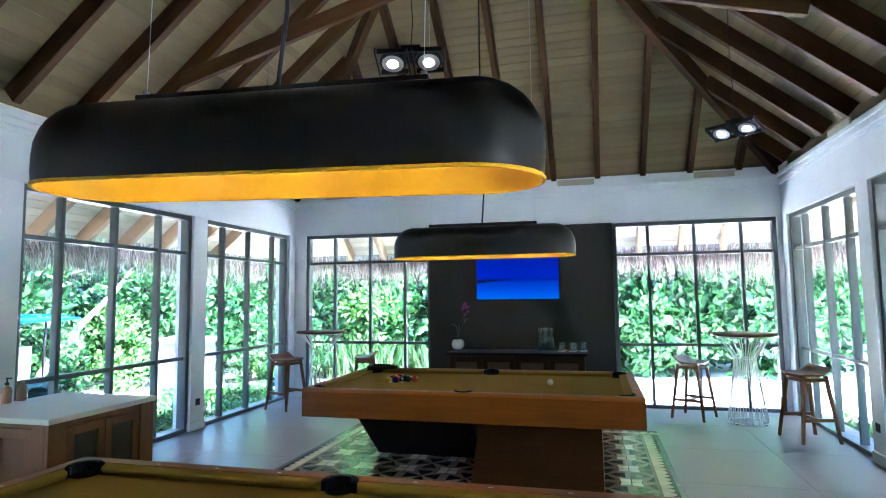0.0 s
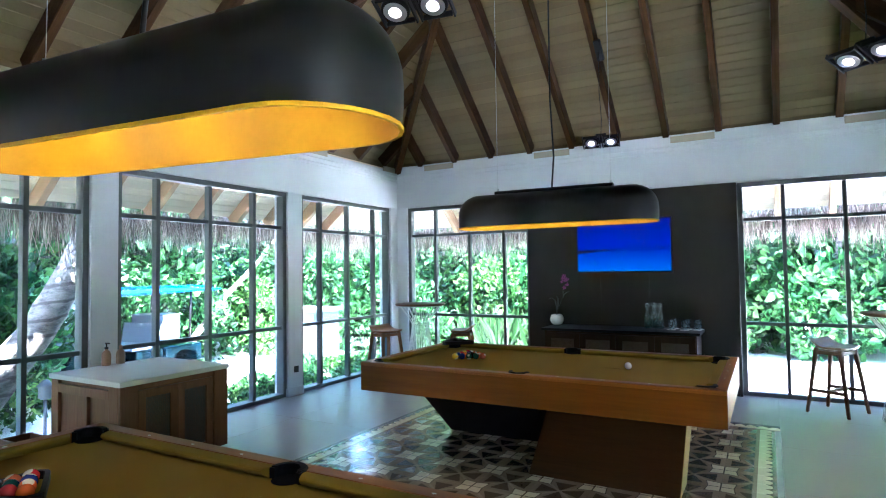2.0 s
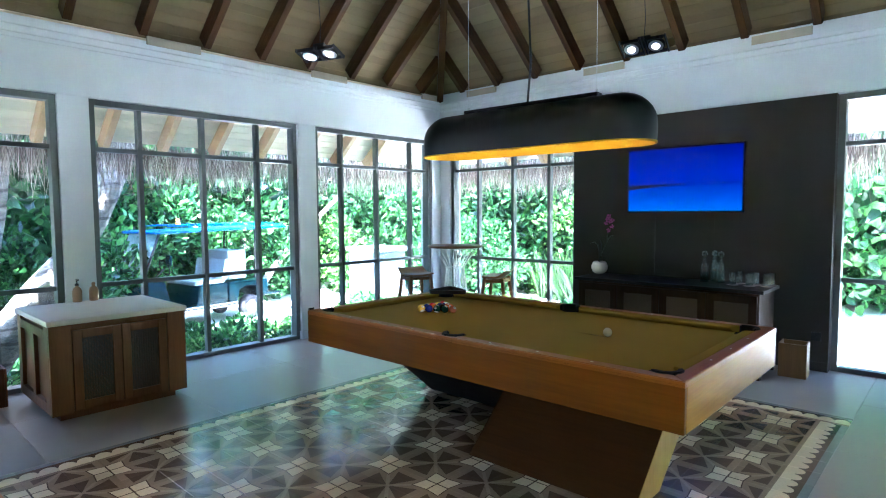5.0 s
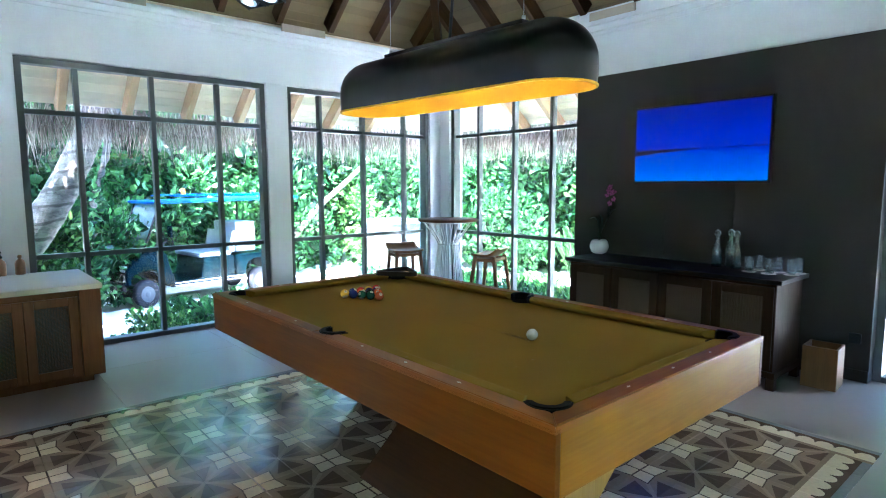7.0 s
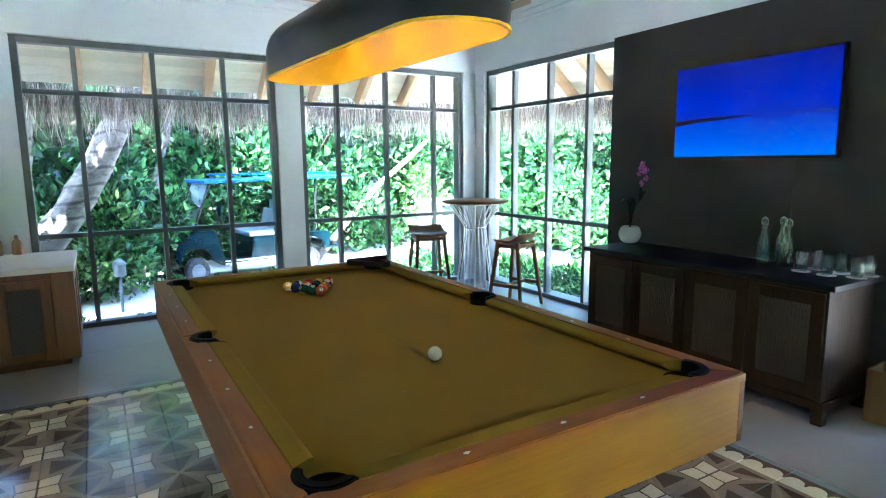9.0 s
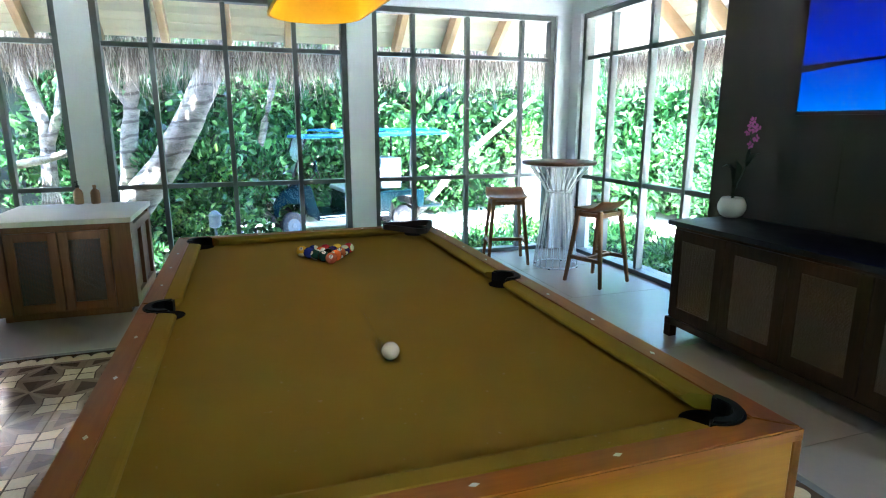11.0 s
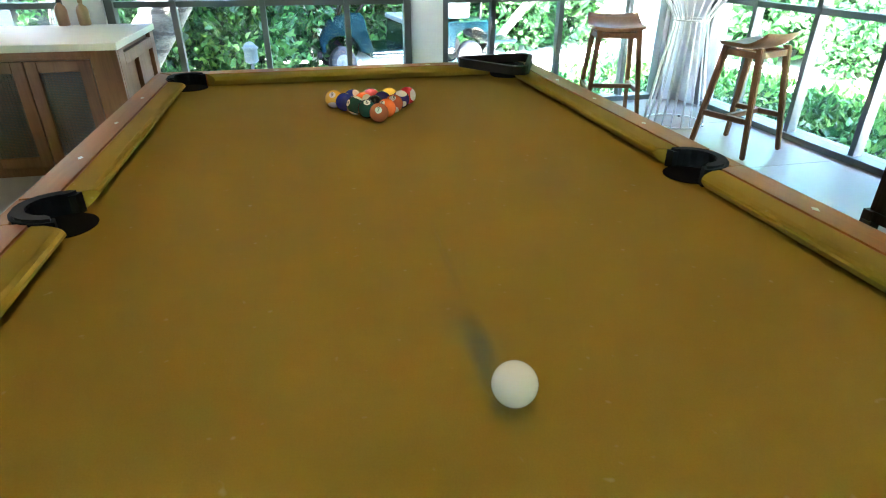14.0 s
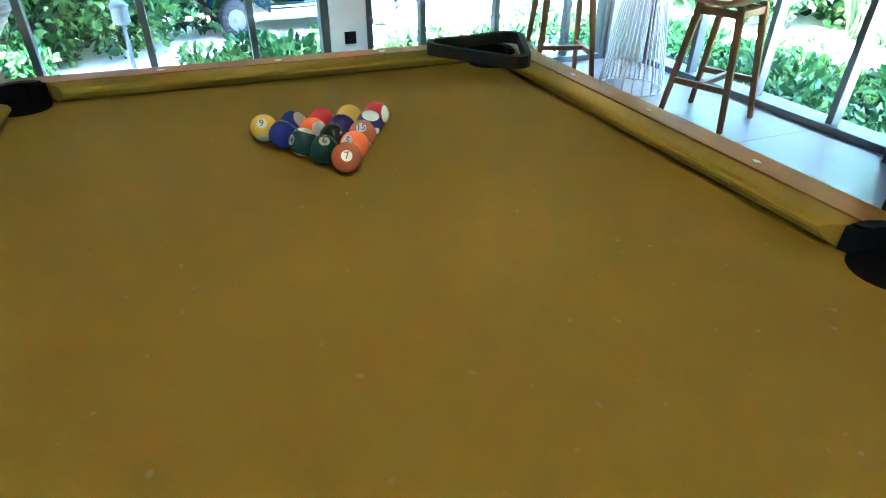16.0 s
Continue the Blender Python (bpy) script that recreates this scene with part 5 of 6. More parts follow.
# ---- outside: plants, trees, cart, buildings ----
def leaf_mesh(name, n, place, material, seed, fold=0.25):
    """Folded pointed leaves as one mesh; place(rng) gives position, direction, length, width."""
    g = np.random.default_rng(seed)
    verts, faces = [], []
    for _ in range(n):
        p, d, L, w = place(g)
        d = d / (np.linalg.norm(d) + 1e-9)
        s = np.cross(d, g.normal(0, 1, 3))
        s /= np.linalg.norm(s) + 1e-9
        nrm = np.cross(d, s)
        k = len(verts)
        lift = nrm * w * fold
        verts += [p, p + d * L * 0.3 + s * w * 0.5 + lift, p + d * L * 0.65 + s * w * 0.42 + lift, p + d * L - nrm * L * 0.12, p + d * L * 0.65 - s * w * 0.42 + lift, p + d * L * 0.3 - s * w * 0.5 + lift]
        faces += [(k, k + 1, k + 2, k + 3), (k, k + 3, k + 4, k + 5)]
    me = bpy.data.meshes.new(name)
    me.from_pydata([tuple(float(c) for c in v) for v in verts], [], faces)
    me.materials.append(material)
    for p in me.polygons:
        p.use_smooth = True
    return me


def bushy(rx, ry, h, L0, L1, lumps, seed):
    """Leaves on the shells of several overlapping lumps, so that the outline is uneven and has gaps."""
    g0 = np.random.default_rng(seed)
    cs = [(g0.uniform(-rx, rx) * 0.6, g0.uniform(-ry, ry) * 0.6, g0.uniform(0.15, 0.85) * h, g0.uniform(0.25, 0.5)) for _ in range(lumps)]

    def place(g):
        x, y, z, r = cs[g.integers(len(cs))]
        d = g.normal(0, 1, 3)
        d /= np.linalg.norm(d)
        rr = r * g.uniform(0.6, 1.08)
        p = np.array((x + d[0] * rr * rx, y + d[1] * rr * ry, max(0.02, z + d[2] * rr * h * 0.5)))
        L = g.uniform(L0, L1)
        return p, d + np.array((0, 0, 0.35)) + g.normal(0, 0.5, 3), L, L * g.uniform(0.45, 0.75)
    return place


def grassy(n_tuft, r, L0, L1, seed, w0=0.035, w1=0.07):
    g0 = np.random.default_rng(seed)
    cs = [g0.uniform(-r, r, 2) for _ in range(n_tuft)]

    def place(g):
        c = cs[g.integers(len(cs))]
        a = g.uniform(0, 2 * math.pi)
        out = g.uniform(0.1, 0.75)
        L = g.uniform(L0, L1)
        return np.array((c[0], c[1], 0.0)) + g.normal(0, 0.05, 3) * (1, 1, 0), np.array((math.cos(a) * out, math.sin(a) * out, 1.0)), L, L * g.uniform(w0, w1)
    return place


BUSH = [leaf_mesh("broad_bush", 3000, bushy(1.0, 0.9, 2.2, 0.06, 0.18, 15, 11), M_LEAF, 21),
        leaf_mesh("fresh_bush", 3000, bushy(1.0, 0.9, 2.0, 0.05, 0.16, 15, 12), M_LEAF2, 22),
        leaf_mesh("tall_bush", 3400, bushy(1.2, 1.1, 3.6, 0.09, 0.24, 18, 13), M_LEAF, 23),
        leaf_mesh("large_leaf_bush", 2000, bushy(1.1, 1.0, 3.0, 0.12, 0.25, 15, 18), M_LEAF, 28)]
COVER = [leaf_mesh("ground_cover", 900, bushy(0.6, 0.6, 0.42, 0.05, 0.12, 10, 14), M_LEAF2, 24), leaf_mesh("ground_cover_dark", 900, bushy(0.6, 0.6, 0.5, 0.06, 0.13, 10, 15), M_LEAF, 25)]
TUFT = [leaf_mesh("strap_plant", 130, grassy(5, 0.35, 0.7, 1.5, 16), M_BLADE, 26, 0.1)]
rnd = random.Random(7)


def plant(me, name, label, category, x, y, s=1.0, h=1.0, z=GROUND - 0.03, group=""):
    ob = new(name, me)
    ob.matrix_basis = Matrix.Translation((x, y, z)) @ pose(0, 0, 0, 0, 0, rnd.uniform(0, 360)) @ Matrix.Diagonal((s, s, s * h, 1))
    return tagged(ob, label, category, group)


def bush(x, y, kind=0, s=1.0, h=1.0):
    label = ("dense dark green broad-leaved bush in the garden", "bright green leafy shrub in the garden", "tall dark green leafy thicket behind the sand", "tall shrub with large bright green leaves")[kind]
    plant(BUSH[kind], "garden_bush", label, "bush", x, y, s, h, group="garden bushes")


# west side: planting by the wall, thicket behind the cart
for i in range(18):
    plant(COVER[i % 2], "ground_cover_plant", "low green ground cover by the window", "plant", -5.75 + rnd.uniform(-0.5, 0.45), -1.0 + i * 0.6, rnd.uniform(0.7, 1.0), 0.8, group="ground cover")
for i in range(8):
    plant(COVER[i % 2], "ground_cover_plant", "low green ground cover by the sand", "plant", -7.0 + rnd.uniform(-0.5, 0.5), 0.4 + i * 0.42, rnd.uniform(0.8, 1.3), 1.2, group="ground cover")
for i in range(7):
    bush(-8.5 + rnd.uniform(-0.5, 0.5), 2.45 + i * 0.38, (0, 3, 1)[i % 3], rnd.uniform(0.75, 1.05), 1.1)
for i in range(14):
    bush(-11.3 + rnd.uniform(-0.5, 0.5), 1.6 + i * 0.62, (0, 2, 3)[i % 3], rnd.uniform(0.85, 1.15))
for i in range(16):
    bush(-12.9 + rnd.uniform(-0.8, 0.8), 0.5 + i * 0.9, 2, rnd.uniform(1.1, 1.5), 1.15)
for i in range(10):
    bush(-12.0 + rnd.uniform(-1, 1) + i * 0.55, 13.4 + rnd.uniform(-0.5, 0.5), (0, 3, 2)[i % 3], rnd.uniform(0.9, 1.2))
for i in range(14):
    plant(COVER[i % 2], "ground_cover_plant", "low green ground cover by the sand path", "plant", -6.6 + rnd.uniform(-0.5, 0.5), 5.4 + i * 0.42, rnd.uniform(0.6, 1.0), 1.1, group="ground cover")
for x, y, k in ((-10.6, 11.4, 1), (-9.8, 12.2, 3), (-11.6, 10.4, 2)):
    bush(x, y, k, 1.0)
# extra plants added to keep sand bounce off the neighbouring wall
for i in range(14):
    plant(COVER[1 - i % 2], "ground_cover_plant", "low green ground cover added to cut bounce on the neighbouring building", "plant", -8.1 + 0.8 * (i % 2) + rnd.uniform(-0.2, 0.2), -1.8 + i * 0.24, rnd.uniform(0.9, 1.2), 1.0, group="ground cover")
# north side: ground cover, strap-leaved plants, sand, thicket
for i in range(28):
    plant(COVER[i % 2], "ground_cover_plant", "low green ground cover by the window", "plant", -5.3 + i * 0.29, 9.45 + rnd.uniform(-0.3, 0.35), rnd.uniform(0.85, 1.1) if i < 13 else rnd.uniform(0.6, 0.85), 0.85, group="ground cover")
for i in range(9):
    plant(COVER[i % 2], "ground_cover_plant", "low green ground cover by the window", "plant", -5.6 + i * 0.42, 10.4 + rnd.uniform(-0.3, 0.4), rnd.uniform(0.8, 1.1), 1.1, group="ground cover")
for x, y in ((-4.7, 13.0), (-3.9, 13.4), (-3.1, 13.0), (-2.4, 13.6), (-1.8, 13.0), (-5.6, 13.5)):
    plant(TUFT[0], "strap_leaved_plant", "arching strap-leaved plant in the sand", "plant", x, y, rnd.uniform(0.7, 1.1), 1.0, group="strap-leaved plants")
for i in range(9):
    bush(-10.0 + i * 0.9, 14.8 + rnd.uniform(-0.5, 0.5), (3, 2, 1)[i % 3], rnd.uniform(0.95, 1.3), 1.05)
for i in range(11):
    bush(-2.2 + i * 0.85, 16.6 + rnd.uniform(-0.6, 0.5), (3, 2, 0)[i % 3], rnd.uniform(1.1, 1.5), 1.1)
for i in range(15):
    bush(-10.0 + i * 1.2, 18.2 + rnd.uniform(-0.6, 0.6), 2, rnd.uniform(1.3, 1.7), 1.25)
# east side
for i in range(14):
    bush(7.0 + rnd.uniform(-0.4, 0.4), 0.5 + i * 0.72, (0, 3, 2)[i % 3], rnd.uniform(0.9, 1.2))
for i in range(32):
    plant(COVER[i % 2], "ground_cover_plant", "low green ground cover by the window", "plant", 3.55 + 0.9 * (i % 2) + rnd.uniform(-0.2, 0.3), 0.5 + i * 0.28, rnd.uniform(0.8, 1.1), 1.0, group="ground cover")
for i in range(8):
    bush(8.4 + rnd.uniform(-0.5, 0.5), 0.0 + i * 1.5, 2, 1.5, 1.2)


# far woods close the view
def woods_place(g):
    a = g.uniform(0, 2 * math.pi)
    r = g.uniform(20, 27)
    lump = 4.0 + 2.2 * noise.noise(Vector((math.cos(a) * 6, math.sin(a) * 6, 0))) + 1.2 * noise.noise(Vector((math.cos(a) * 20, math.sin(a) * 20, 2)))
    d = g.normal(0, 1, 3)
    L = g.uniform(0.4, 0.8)
    return np.array((math.cos(a) * r - 1, math.sin(a) * r + 4, GROUND + g.uniform(0, 1) ** 0.8 * lump)), d + np.array((0, 0, 0.3)), L, L * 0.6


tagged(new("far_woods", leaf_mesh("far_woods", 20000, woods_place, M_LEAF, 31)), "dense green woods around the garden", "woods", kind="stuff")


# trees
def tree(name_label, limbs, at=(0, 0, 0), crown=None):
    t = thing("tree", name_label, "tree", at)
    for i, (pts, radii) in enumerate(limbs):
        bm = bmesh.new()
        fine_p, fine_r = [], []
        for (p, r), (q, s) in zip(zip(pts, radii), zip(pts[1:], radii[1:])):
            for k in range(5):
                f = k / 5
                v = Vector(p).lerp(Vector(q), f)
                fine_p.append(v + Vector((noise.noise(v * 2.1), noise.noise(v * 2.1 + Vector((9, 0, 0))), 0)) * 0.03)
                fine_r.append((r + (s - r) * f) * (1 + 0.12 * noise.noise(v * 5)))
        fine_p.append(Vector(pts[-1]))
        fine_r.append(radii[-1])
        tube(bm, fine_p, fine_r, 14)
        part("trunk" if i == 0 else "limb", bm, M_BARK, t)
    if crown:
        cxyz, r, n = crown
        me = leaf_mesh("crown", n, bushy(r, r, r * 1.2, 0.14, 0.3, 10, 41), M_LEAF, 42)
        ob = new("crown", me)
        ob.parent = t
        ob.location = cxyz
    return t


# crown added above the line of sight, to shade this trunk
tree("pale leaning trunk with cracked ringed bark, added shading crown", [([(-6.6, 2.95, GROUND - 0.05), (-6.52, 3.6, 0.35), (-6.5, 4.07, 0.95), (-6.55, 4.4, 1.5), (-6.6, 4.68, 2.08), (-6.65, 5.05, 3.0), (-6.9, 5.4, 4.6)], [0.30, 0.215, 0.18, 0.168, 0.16, 0.155, 0.13])], crown=((-6.5, 4.1, 3.3), 1.6, 1300))
tree("pale forked tree among dark leaves", [([(-7.6, 3.35, GROUND - 0.05), (-7.55, 3.5, 0.9), (-7.5, 3.62, 1.7), (-7.45, 3.75, 2.6), (-7.5, 3.9, 4.0)], [0.13, 0.11, 0.10, 0.085, 0.05]), ([(-7.5, 3.62, 1.6), (-7.5, 3.45, 1.95), (-7.6, 3.3, 2.5)], [0.06, 0.05, 0.03])], crown=((-7.5, 3.9, 3.2), 1.6, 900))
tree("pale twisted tree with hanging aerial roots", [([(-7.3, 2.65, GROUND - 0.05), (-7.35, 2.62, 0.7), (-7.3, 2.66, 1.4), (-7.45, 2.45, 2.0), (-7.5, 2.3, 3.4)], [0.10, 0.09, 0.08, 0.07, 0.04]), ([(-7.3, 2.66, 1.2), (-7.25, 2.85, 1.6), (-7.3, 2.95, 2.3)], [0.07, 0.06, 0.04]), ([(-7.0, 2.35, 0.95), (-6.95, 2.7, 1.02), (-6.95, 3.0, 1.12)], [0.055, 0.05, 0.045])] + [([(-7.28 + 0.02 * k, 2.64, 1.15), (-7.0 + 0.03 * k, 2.4 + 0.09 * k, GROUND)], [0.016, 0.013]) for k in range(8)], crown=((-7.5, 2.3, 2.6), 1.4, 700))
tree("bare pale branch leaning through the thicket", [([(-10.0, 8.2, GROUND), (-10.2, 9.6, 0.9), (-10.4, 11.0, 1.9), (-10.6, 12.0, 2.8)], [0.075, 0.065, 0.05, 0.035])])
# crown and its limb are added overhead, out of view, to shade the cart
tree("thin grey trunk in the thicket, added crown shading the cart", [([(-10.4, 5.0, GROUND), (-10.4, 5.3, 1.0), (-10.2, 5.6, 2.2), (-10.2, 5.9, 4.0)], [0.08, 0.07, 0.06, 0.04]), ([(-10.2, 5.65, 2.5), (-9.2, 5.8, 3.6), (-8.6, 5.6, 4.6)], [0.05, 0.04, 0.02])], crown=((-8.9, 4.6, 3.4), 2.2, 2200))
tree("thin branching tree behind the sand", [([(2.1, 15.4, GROUND), (2.2, 15.4, 0.8), (2.05, 15.4, 1.8), (2.2, 15.5, 3.2)], [0.08, 0.07, 0.06, 0.045]), ([(2.15, 15.4, 0.7), (1.6, 15.3, 1.3), (1.0, 15.3, 1.7)], [0.045, 0.035, 0.02])], crown=((2.1, 15.5, 2.4), 1.6, 900))


# electric cart
def prism_y(bm, pts, y0, y1, bev=0.0):
    """A side outline in x, z drawn out across y."""
    t = bmesh.new()
    a = [t.verts.new((x, y0, z)) for x, z in pts]
    b = [t.verts.new((x, y1, z)) for x, z in pts]
    t.faces.new(a)
    t.faces.new(b[::-1])
    for i in range(len(pts)):
        j = (i + 1) % len(pts)
        t.faces.new((a[i], b[i], b[j], a[j]))
    bmesh.ops.recalc_face_normals(t, faces=list(t.faces))
    if bev:
        bmesh.ops.bevel(t, geom=list(t.edges), offset=bev, segments=2, affect="EDGES")
    join(bm, t)


cart = thing("utility_cart", "dark teal electric utility cart with a blue canopy", "cart", (-9.27, 6.65, GROUND), -83)
cart.matrix_basis = cart.matrix_basis @ Matrix.Diagonal((0.85, 0.96, 1.02, 1))
bm = bmesh.new()
prism_y(bm, [(0.62, 0.34), (0.86, 0.36), (0.92, 0.52), (1.05, 0.60), (1.30, 0.60), (1.45, 0.52), (1.47, 0.36), (1.54, 0.38), (1.56, 0.60), (1.42, 0.80), (1.10, 0.92), (0.80, 0.88), (0.72, 0.6)], -0.58, 0.58, 0.03)
part("front_cowl", bm, M_CARTBODY, cart, "glossy dark teal front cowl")
bm = bmesh.new()
prism_y(bm, [(0.70, 0.28), (0.70, 0.38), (0.1, 0.38), (0.06, 0.72), (-0.62, 0.72), (-0.62, 0.28)], -0.56, 0.56, 0.02)
part("floor_pan", bm, M_CARTBODY, cart)
bm = bmesh.new()
prism_y(bm, [(-0.63, 0.30), (-0.63, 0.72), (-1.66, 0.72), (-1.66, 0.45), (-1.53, 0.40), (-1.48, 0.56), (-1.30, 0.64), (-1.08, 0.64), (-0.90, 0.56), (-0.84, 0.30)], -0.58, 0.58, 0.02)
part("cargo_bed", bm, M_CARTBODY, cart)
for z in (0.30, 0.345):
    for sy in (-1, 1):
        part("trim_strip", boxed(-0.82, 0.66, sy * 0.587 - 0.006, sy * 0.587 + 0.006, z, z + 0.018, 0.003), M_STEEL, cart, "silver sill strip")
bm = bmesh.new()
block(bm, -0.58, 0.12, -0.52, 0.52, 0.725, 0.80, 0.03)
part("seat", bm, M_SEAT, cart, "cream vinyl bench seat")
bm = bmesh.new()
bar(bm, (-0.60, 0, 0.80), (-0.68, 0, 1.12), 1.0, 0.07, up=(1, 0, 0), bev=0.02)
part("backrest", bm, M_SEAT, cart, "cream vinyl backrest")
part("cargo_box", boxed(-1.20, -0.74, -0.42, 0.42, 0.762, 1.30, 0.015), M_SEAT, cart, "white cargo box")
bm = bmesh.new()
block(bm, -2.22, 0.98, -0.60, 0.60, 1.70, 1.745, 0.02)
for v in bm.verts:
    v.co.z += 0.05 * (1 - (v.co.y / 0.6) ** 2) - 0.06 * max(0, (v.co.x - 0.5) / 0.5) ** 2
for y in (-0.4, -0.2, 0, 0.2, 0.4):
    block(bm, -2.17, 0.6, y - 0.015, y + 0.015, 1.742 + 0.05 * (1 - (y / 0.6) ** 2), 1.756 + 0.05 * (1 - (y / 0.6) ** 2), 0.004)
part("canopy", bm, M_CARTROOF, cart, "ribbed blue canopy roof")
for sy in (-0.53, 0.53):
    for a, b in (((1.22, sy, 0.86), (0.84, sy, 1.71)), ((-1.35, sy, 0.76), (-1.38, sy, 1.71))):
        bm = bmesh.new()
        tube(bm, [a, b], 0.022, 10)
        part("roof_post", bm, M_BLACK, cart)
bm = bmesh.new()
bar(bm, (1.2, 0, 0.90), (0.86, 0, 1.66), 1.02, 0.008, up=(1, 0, 0), bev=0)
ws = part("windscreen", bm, M_SCREEN, cart, "hazy see-through windscreen")
bm = bmesh.new()
for z0, x0 in ((0.89, 1.205), (1.28, 1.03), (1.66, 0.86)):
    tube(bm, [(x0, -0.52, z0), (x0, 0.52, z0)], 0.012, 8)
part("windscreen_frame", bm, M_STEEL, cart)
bm = bmesh.new()
lathe(bm, [(0.05, 0), (0.05, 0.03), (0.042, 0.035), (0.042, 0.09), (0.02, 0.11)], 18, (0.15, 0.05, 1.795))
part("beacon", bm, M_AMBER, cart, "orange warning beacon")
bm = bmesh.new()
tube(bm, [(0.88, 0.25, 0.85), (0.62, 0.25, 1.05)], 0.018, 8)
ring = [(0.60 + 0.09 * math.cos(a) * 0.6, 0.25 + 0.16 * math.sin(a), 1.07 + 0.13 * math.cos(a)) for a in [2 * math.pi * k / 20 for k in range(21)]]
tube(bm, ring, 0.012, 8, caps=False)
part("steering_wheel", bm, M_BLACK, cart)
for sy in (-0.60, 0.60):
    bm = bmesh.new()
    block(bm, 0.70, 0.74, sy - 0.07, sy + 0.07, 1.12, 1.30, 0.01)
    part("mirror", bm, M_CARTBODY, cart)
for x in (1.18, -1.18):
    for sy in (-1, 1):
        t = bmesh.new()
        lathe(t, [(0.13, -0.085), (0.20, -0.09), (0.225, -0.07), (0.23, 0), (0.225, 0.07), (0.20, 0.09), (0.13, 0.085)], 28)
        bm = bmesh.new()
        join(bm, t, Matrix.Translation((x, sy * 0.50, 0.23)) @ pose(0, 0, 0, 90, 0, 0))
        w = part("wheel", bm, M_TYRE, cart, "black rubber tyre")
        t = bmesh.new()
        lathe(t, [(0.128, -0.092), (0.12, -0.075), (0.05, -0.07), (0.045, -0.096), (0.03, -0.098)], 20)
        bm = bmesh.new()
        join(bm, t, Matrix.Translation((x, sy * 0.50, 0.23)) @ pose(0, 0, 0, 90 if sy > 0 else -90, 0, 0))
        part("rim", bm, M_RIM, w, "dull grey rim")
for sy in (-0.42, 0.42):
    bm = bmesh.new()
    block(bm, 1.48, 1.555, sy - 0.09, sy + 0.09, 0.60, 0.70, 0.02)
    part("headlight", bm, M_CERAMIC, cart, "clear headlight")
part("bumper", boxed(1.52, 1.60, -0.5, 0.5, 0.30, 0.40, 0.02), M_BLACK, cart)
part("towing_frame", boxed(-2.25, -1.66, -0.30, 0.30, 0.36, 0.41, 0.01), M_CARTBODY, cart)

# pale service housing and the neighbouring building
hut = thing("service_housing", "pale rendered service housing beside the sand path", "housing", (-8.0, 10.2, GROUND))
part("body", boxed(-0.45, 0.45, -0.4, 0.4, 0, 1.22, 0.01), M_STONE, hut)
part("lid", boxed(-0.5, 0.5, -0.45, 0.45, 1.2205, 1.30, 0.01), M_STONE, hut)
nb = thing("neighbour_building", "pale rendered neighbouring building with dark windows", "building", (-9.0, -1.3, GROUND))
part("wall", boxed(-3.5, 0, -2.7, 2.75, 0, 3.0), M_NEIGHBOUR, nb)
bm = bmesh.new()
prism_y(bm, [(-4.2, 2.75), (0.7, 2.75), (-1.75, 5.0)], -3.3, 3.2)
part("roof", bm, M_ROOF, nb)
for y in (-1.6, -0.5, 0.6, 1.55, 2.25):
    w = part("window", boxed(0.001, 0.03, y - 0.2, y + 0.2, 1.0, 2.1, 0.005), M_FRAME, nb)
    part("pane", boxed(0.031, 0.034, y - 0.15, y + 0.15, 1.05, 2.05), M_SIDETOP, w)
lp = thing("garden_lamp", "small pale garden lamp among the plants", "garden lamp", (-7.3, 4.55, GROUND))
bm = bmesh.new()
tube(bm, [(0, 0, 0), (0, 0, 0.5)], 0.02, 10)
part("post", bm, M_STONE, lp)
bm = bmesh.new()
lathe(bm, [(0.05, 0.5), (0.08, 0.52), (0.08, 0.66), (0.1, 0.67), (0.03, 0.74)], 16)
part("head", bm, M_STONE, lp)


# ---- floor tiles ----
def tile_mesh(name, w, h, z0, z1, material, uv=None):
    """One floor tile with a chamfered upper edge; uv gives the pattern's corner coordinates."""
    c = 0.0015
    vs = [(-w / 2, -h / 2, z0), (w / 2, -h / 2, z0), (w / 2, h / 2, z0), (-w / 2, h / 2, z0)]
    vs += [(-w / 2, -h / 2, z1 - c), (w / 2, -h / 2, z1 - c), (w / 2, h / 2, z1 - c), (-w / 2, h / 2, z1 - c)]
    vs += [(-w / 2 + c, -h / 2 + c, z1), (w / 2 - c, -h / 2 + c, z1), (w / 2 - c, h / 2 - c, z1), (-w / 2 + c, h / 2 - c, z1)]
    fs = [(8, 9, 10, 11)] + [(i, (i + 1) % 4, 4 + (i + 1) % 4, 4 + i) for i in range(4)] + [(4 + i, 4 + (i + 1) % 4, 8 + (i + 1) % 4, 8 + i) for i in range(4)]
    me = bpy.data.meshes.new(name)
    me.from_pydata(vs, [], fs)
    me.materials.append(material)
    lay = me.uv_layers.new(name="pattern")
    for p in me.polygons:
        for li in p.loop_indices:
            v = me.vertices[me.loops[li].vertex_index].co
            lay.data[li].uv = (v.x / w + 0.5, v.y / h + 0.5)
    return me


def node_math(nt, op, a, b=None, c=None):
    n = nt.nodes.new("ShaderNodeMath")
    n.operation = op
    for i, v in enumerate((a, b, c)):
        if v is None:
            continue
        if isinstance(v, (int, float)):
            n.inputs[i].default_value = v
        else:
            nt.links.new(v, n.inputs[i])
    return n.outputs["Value"]


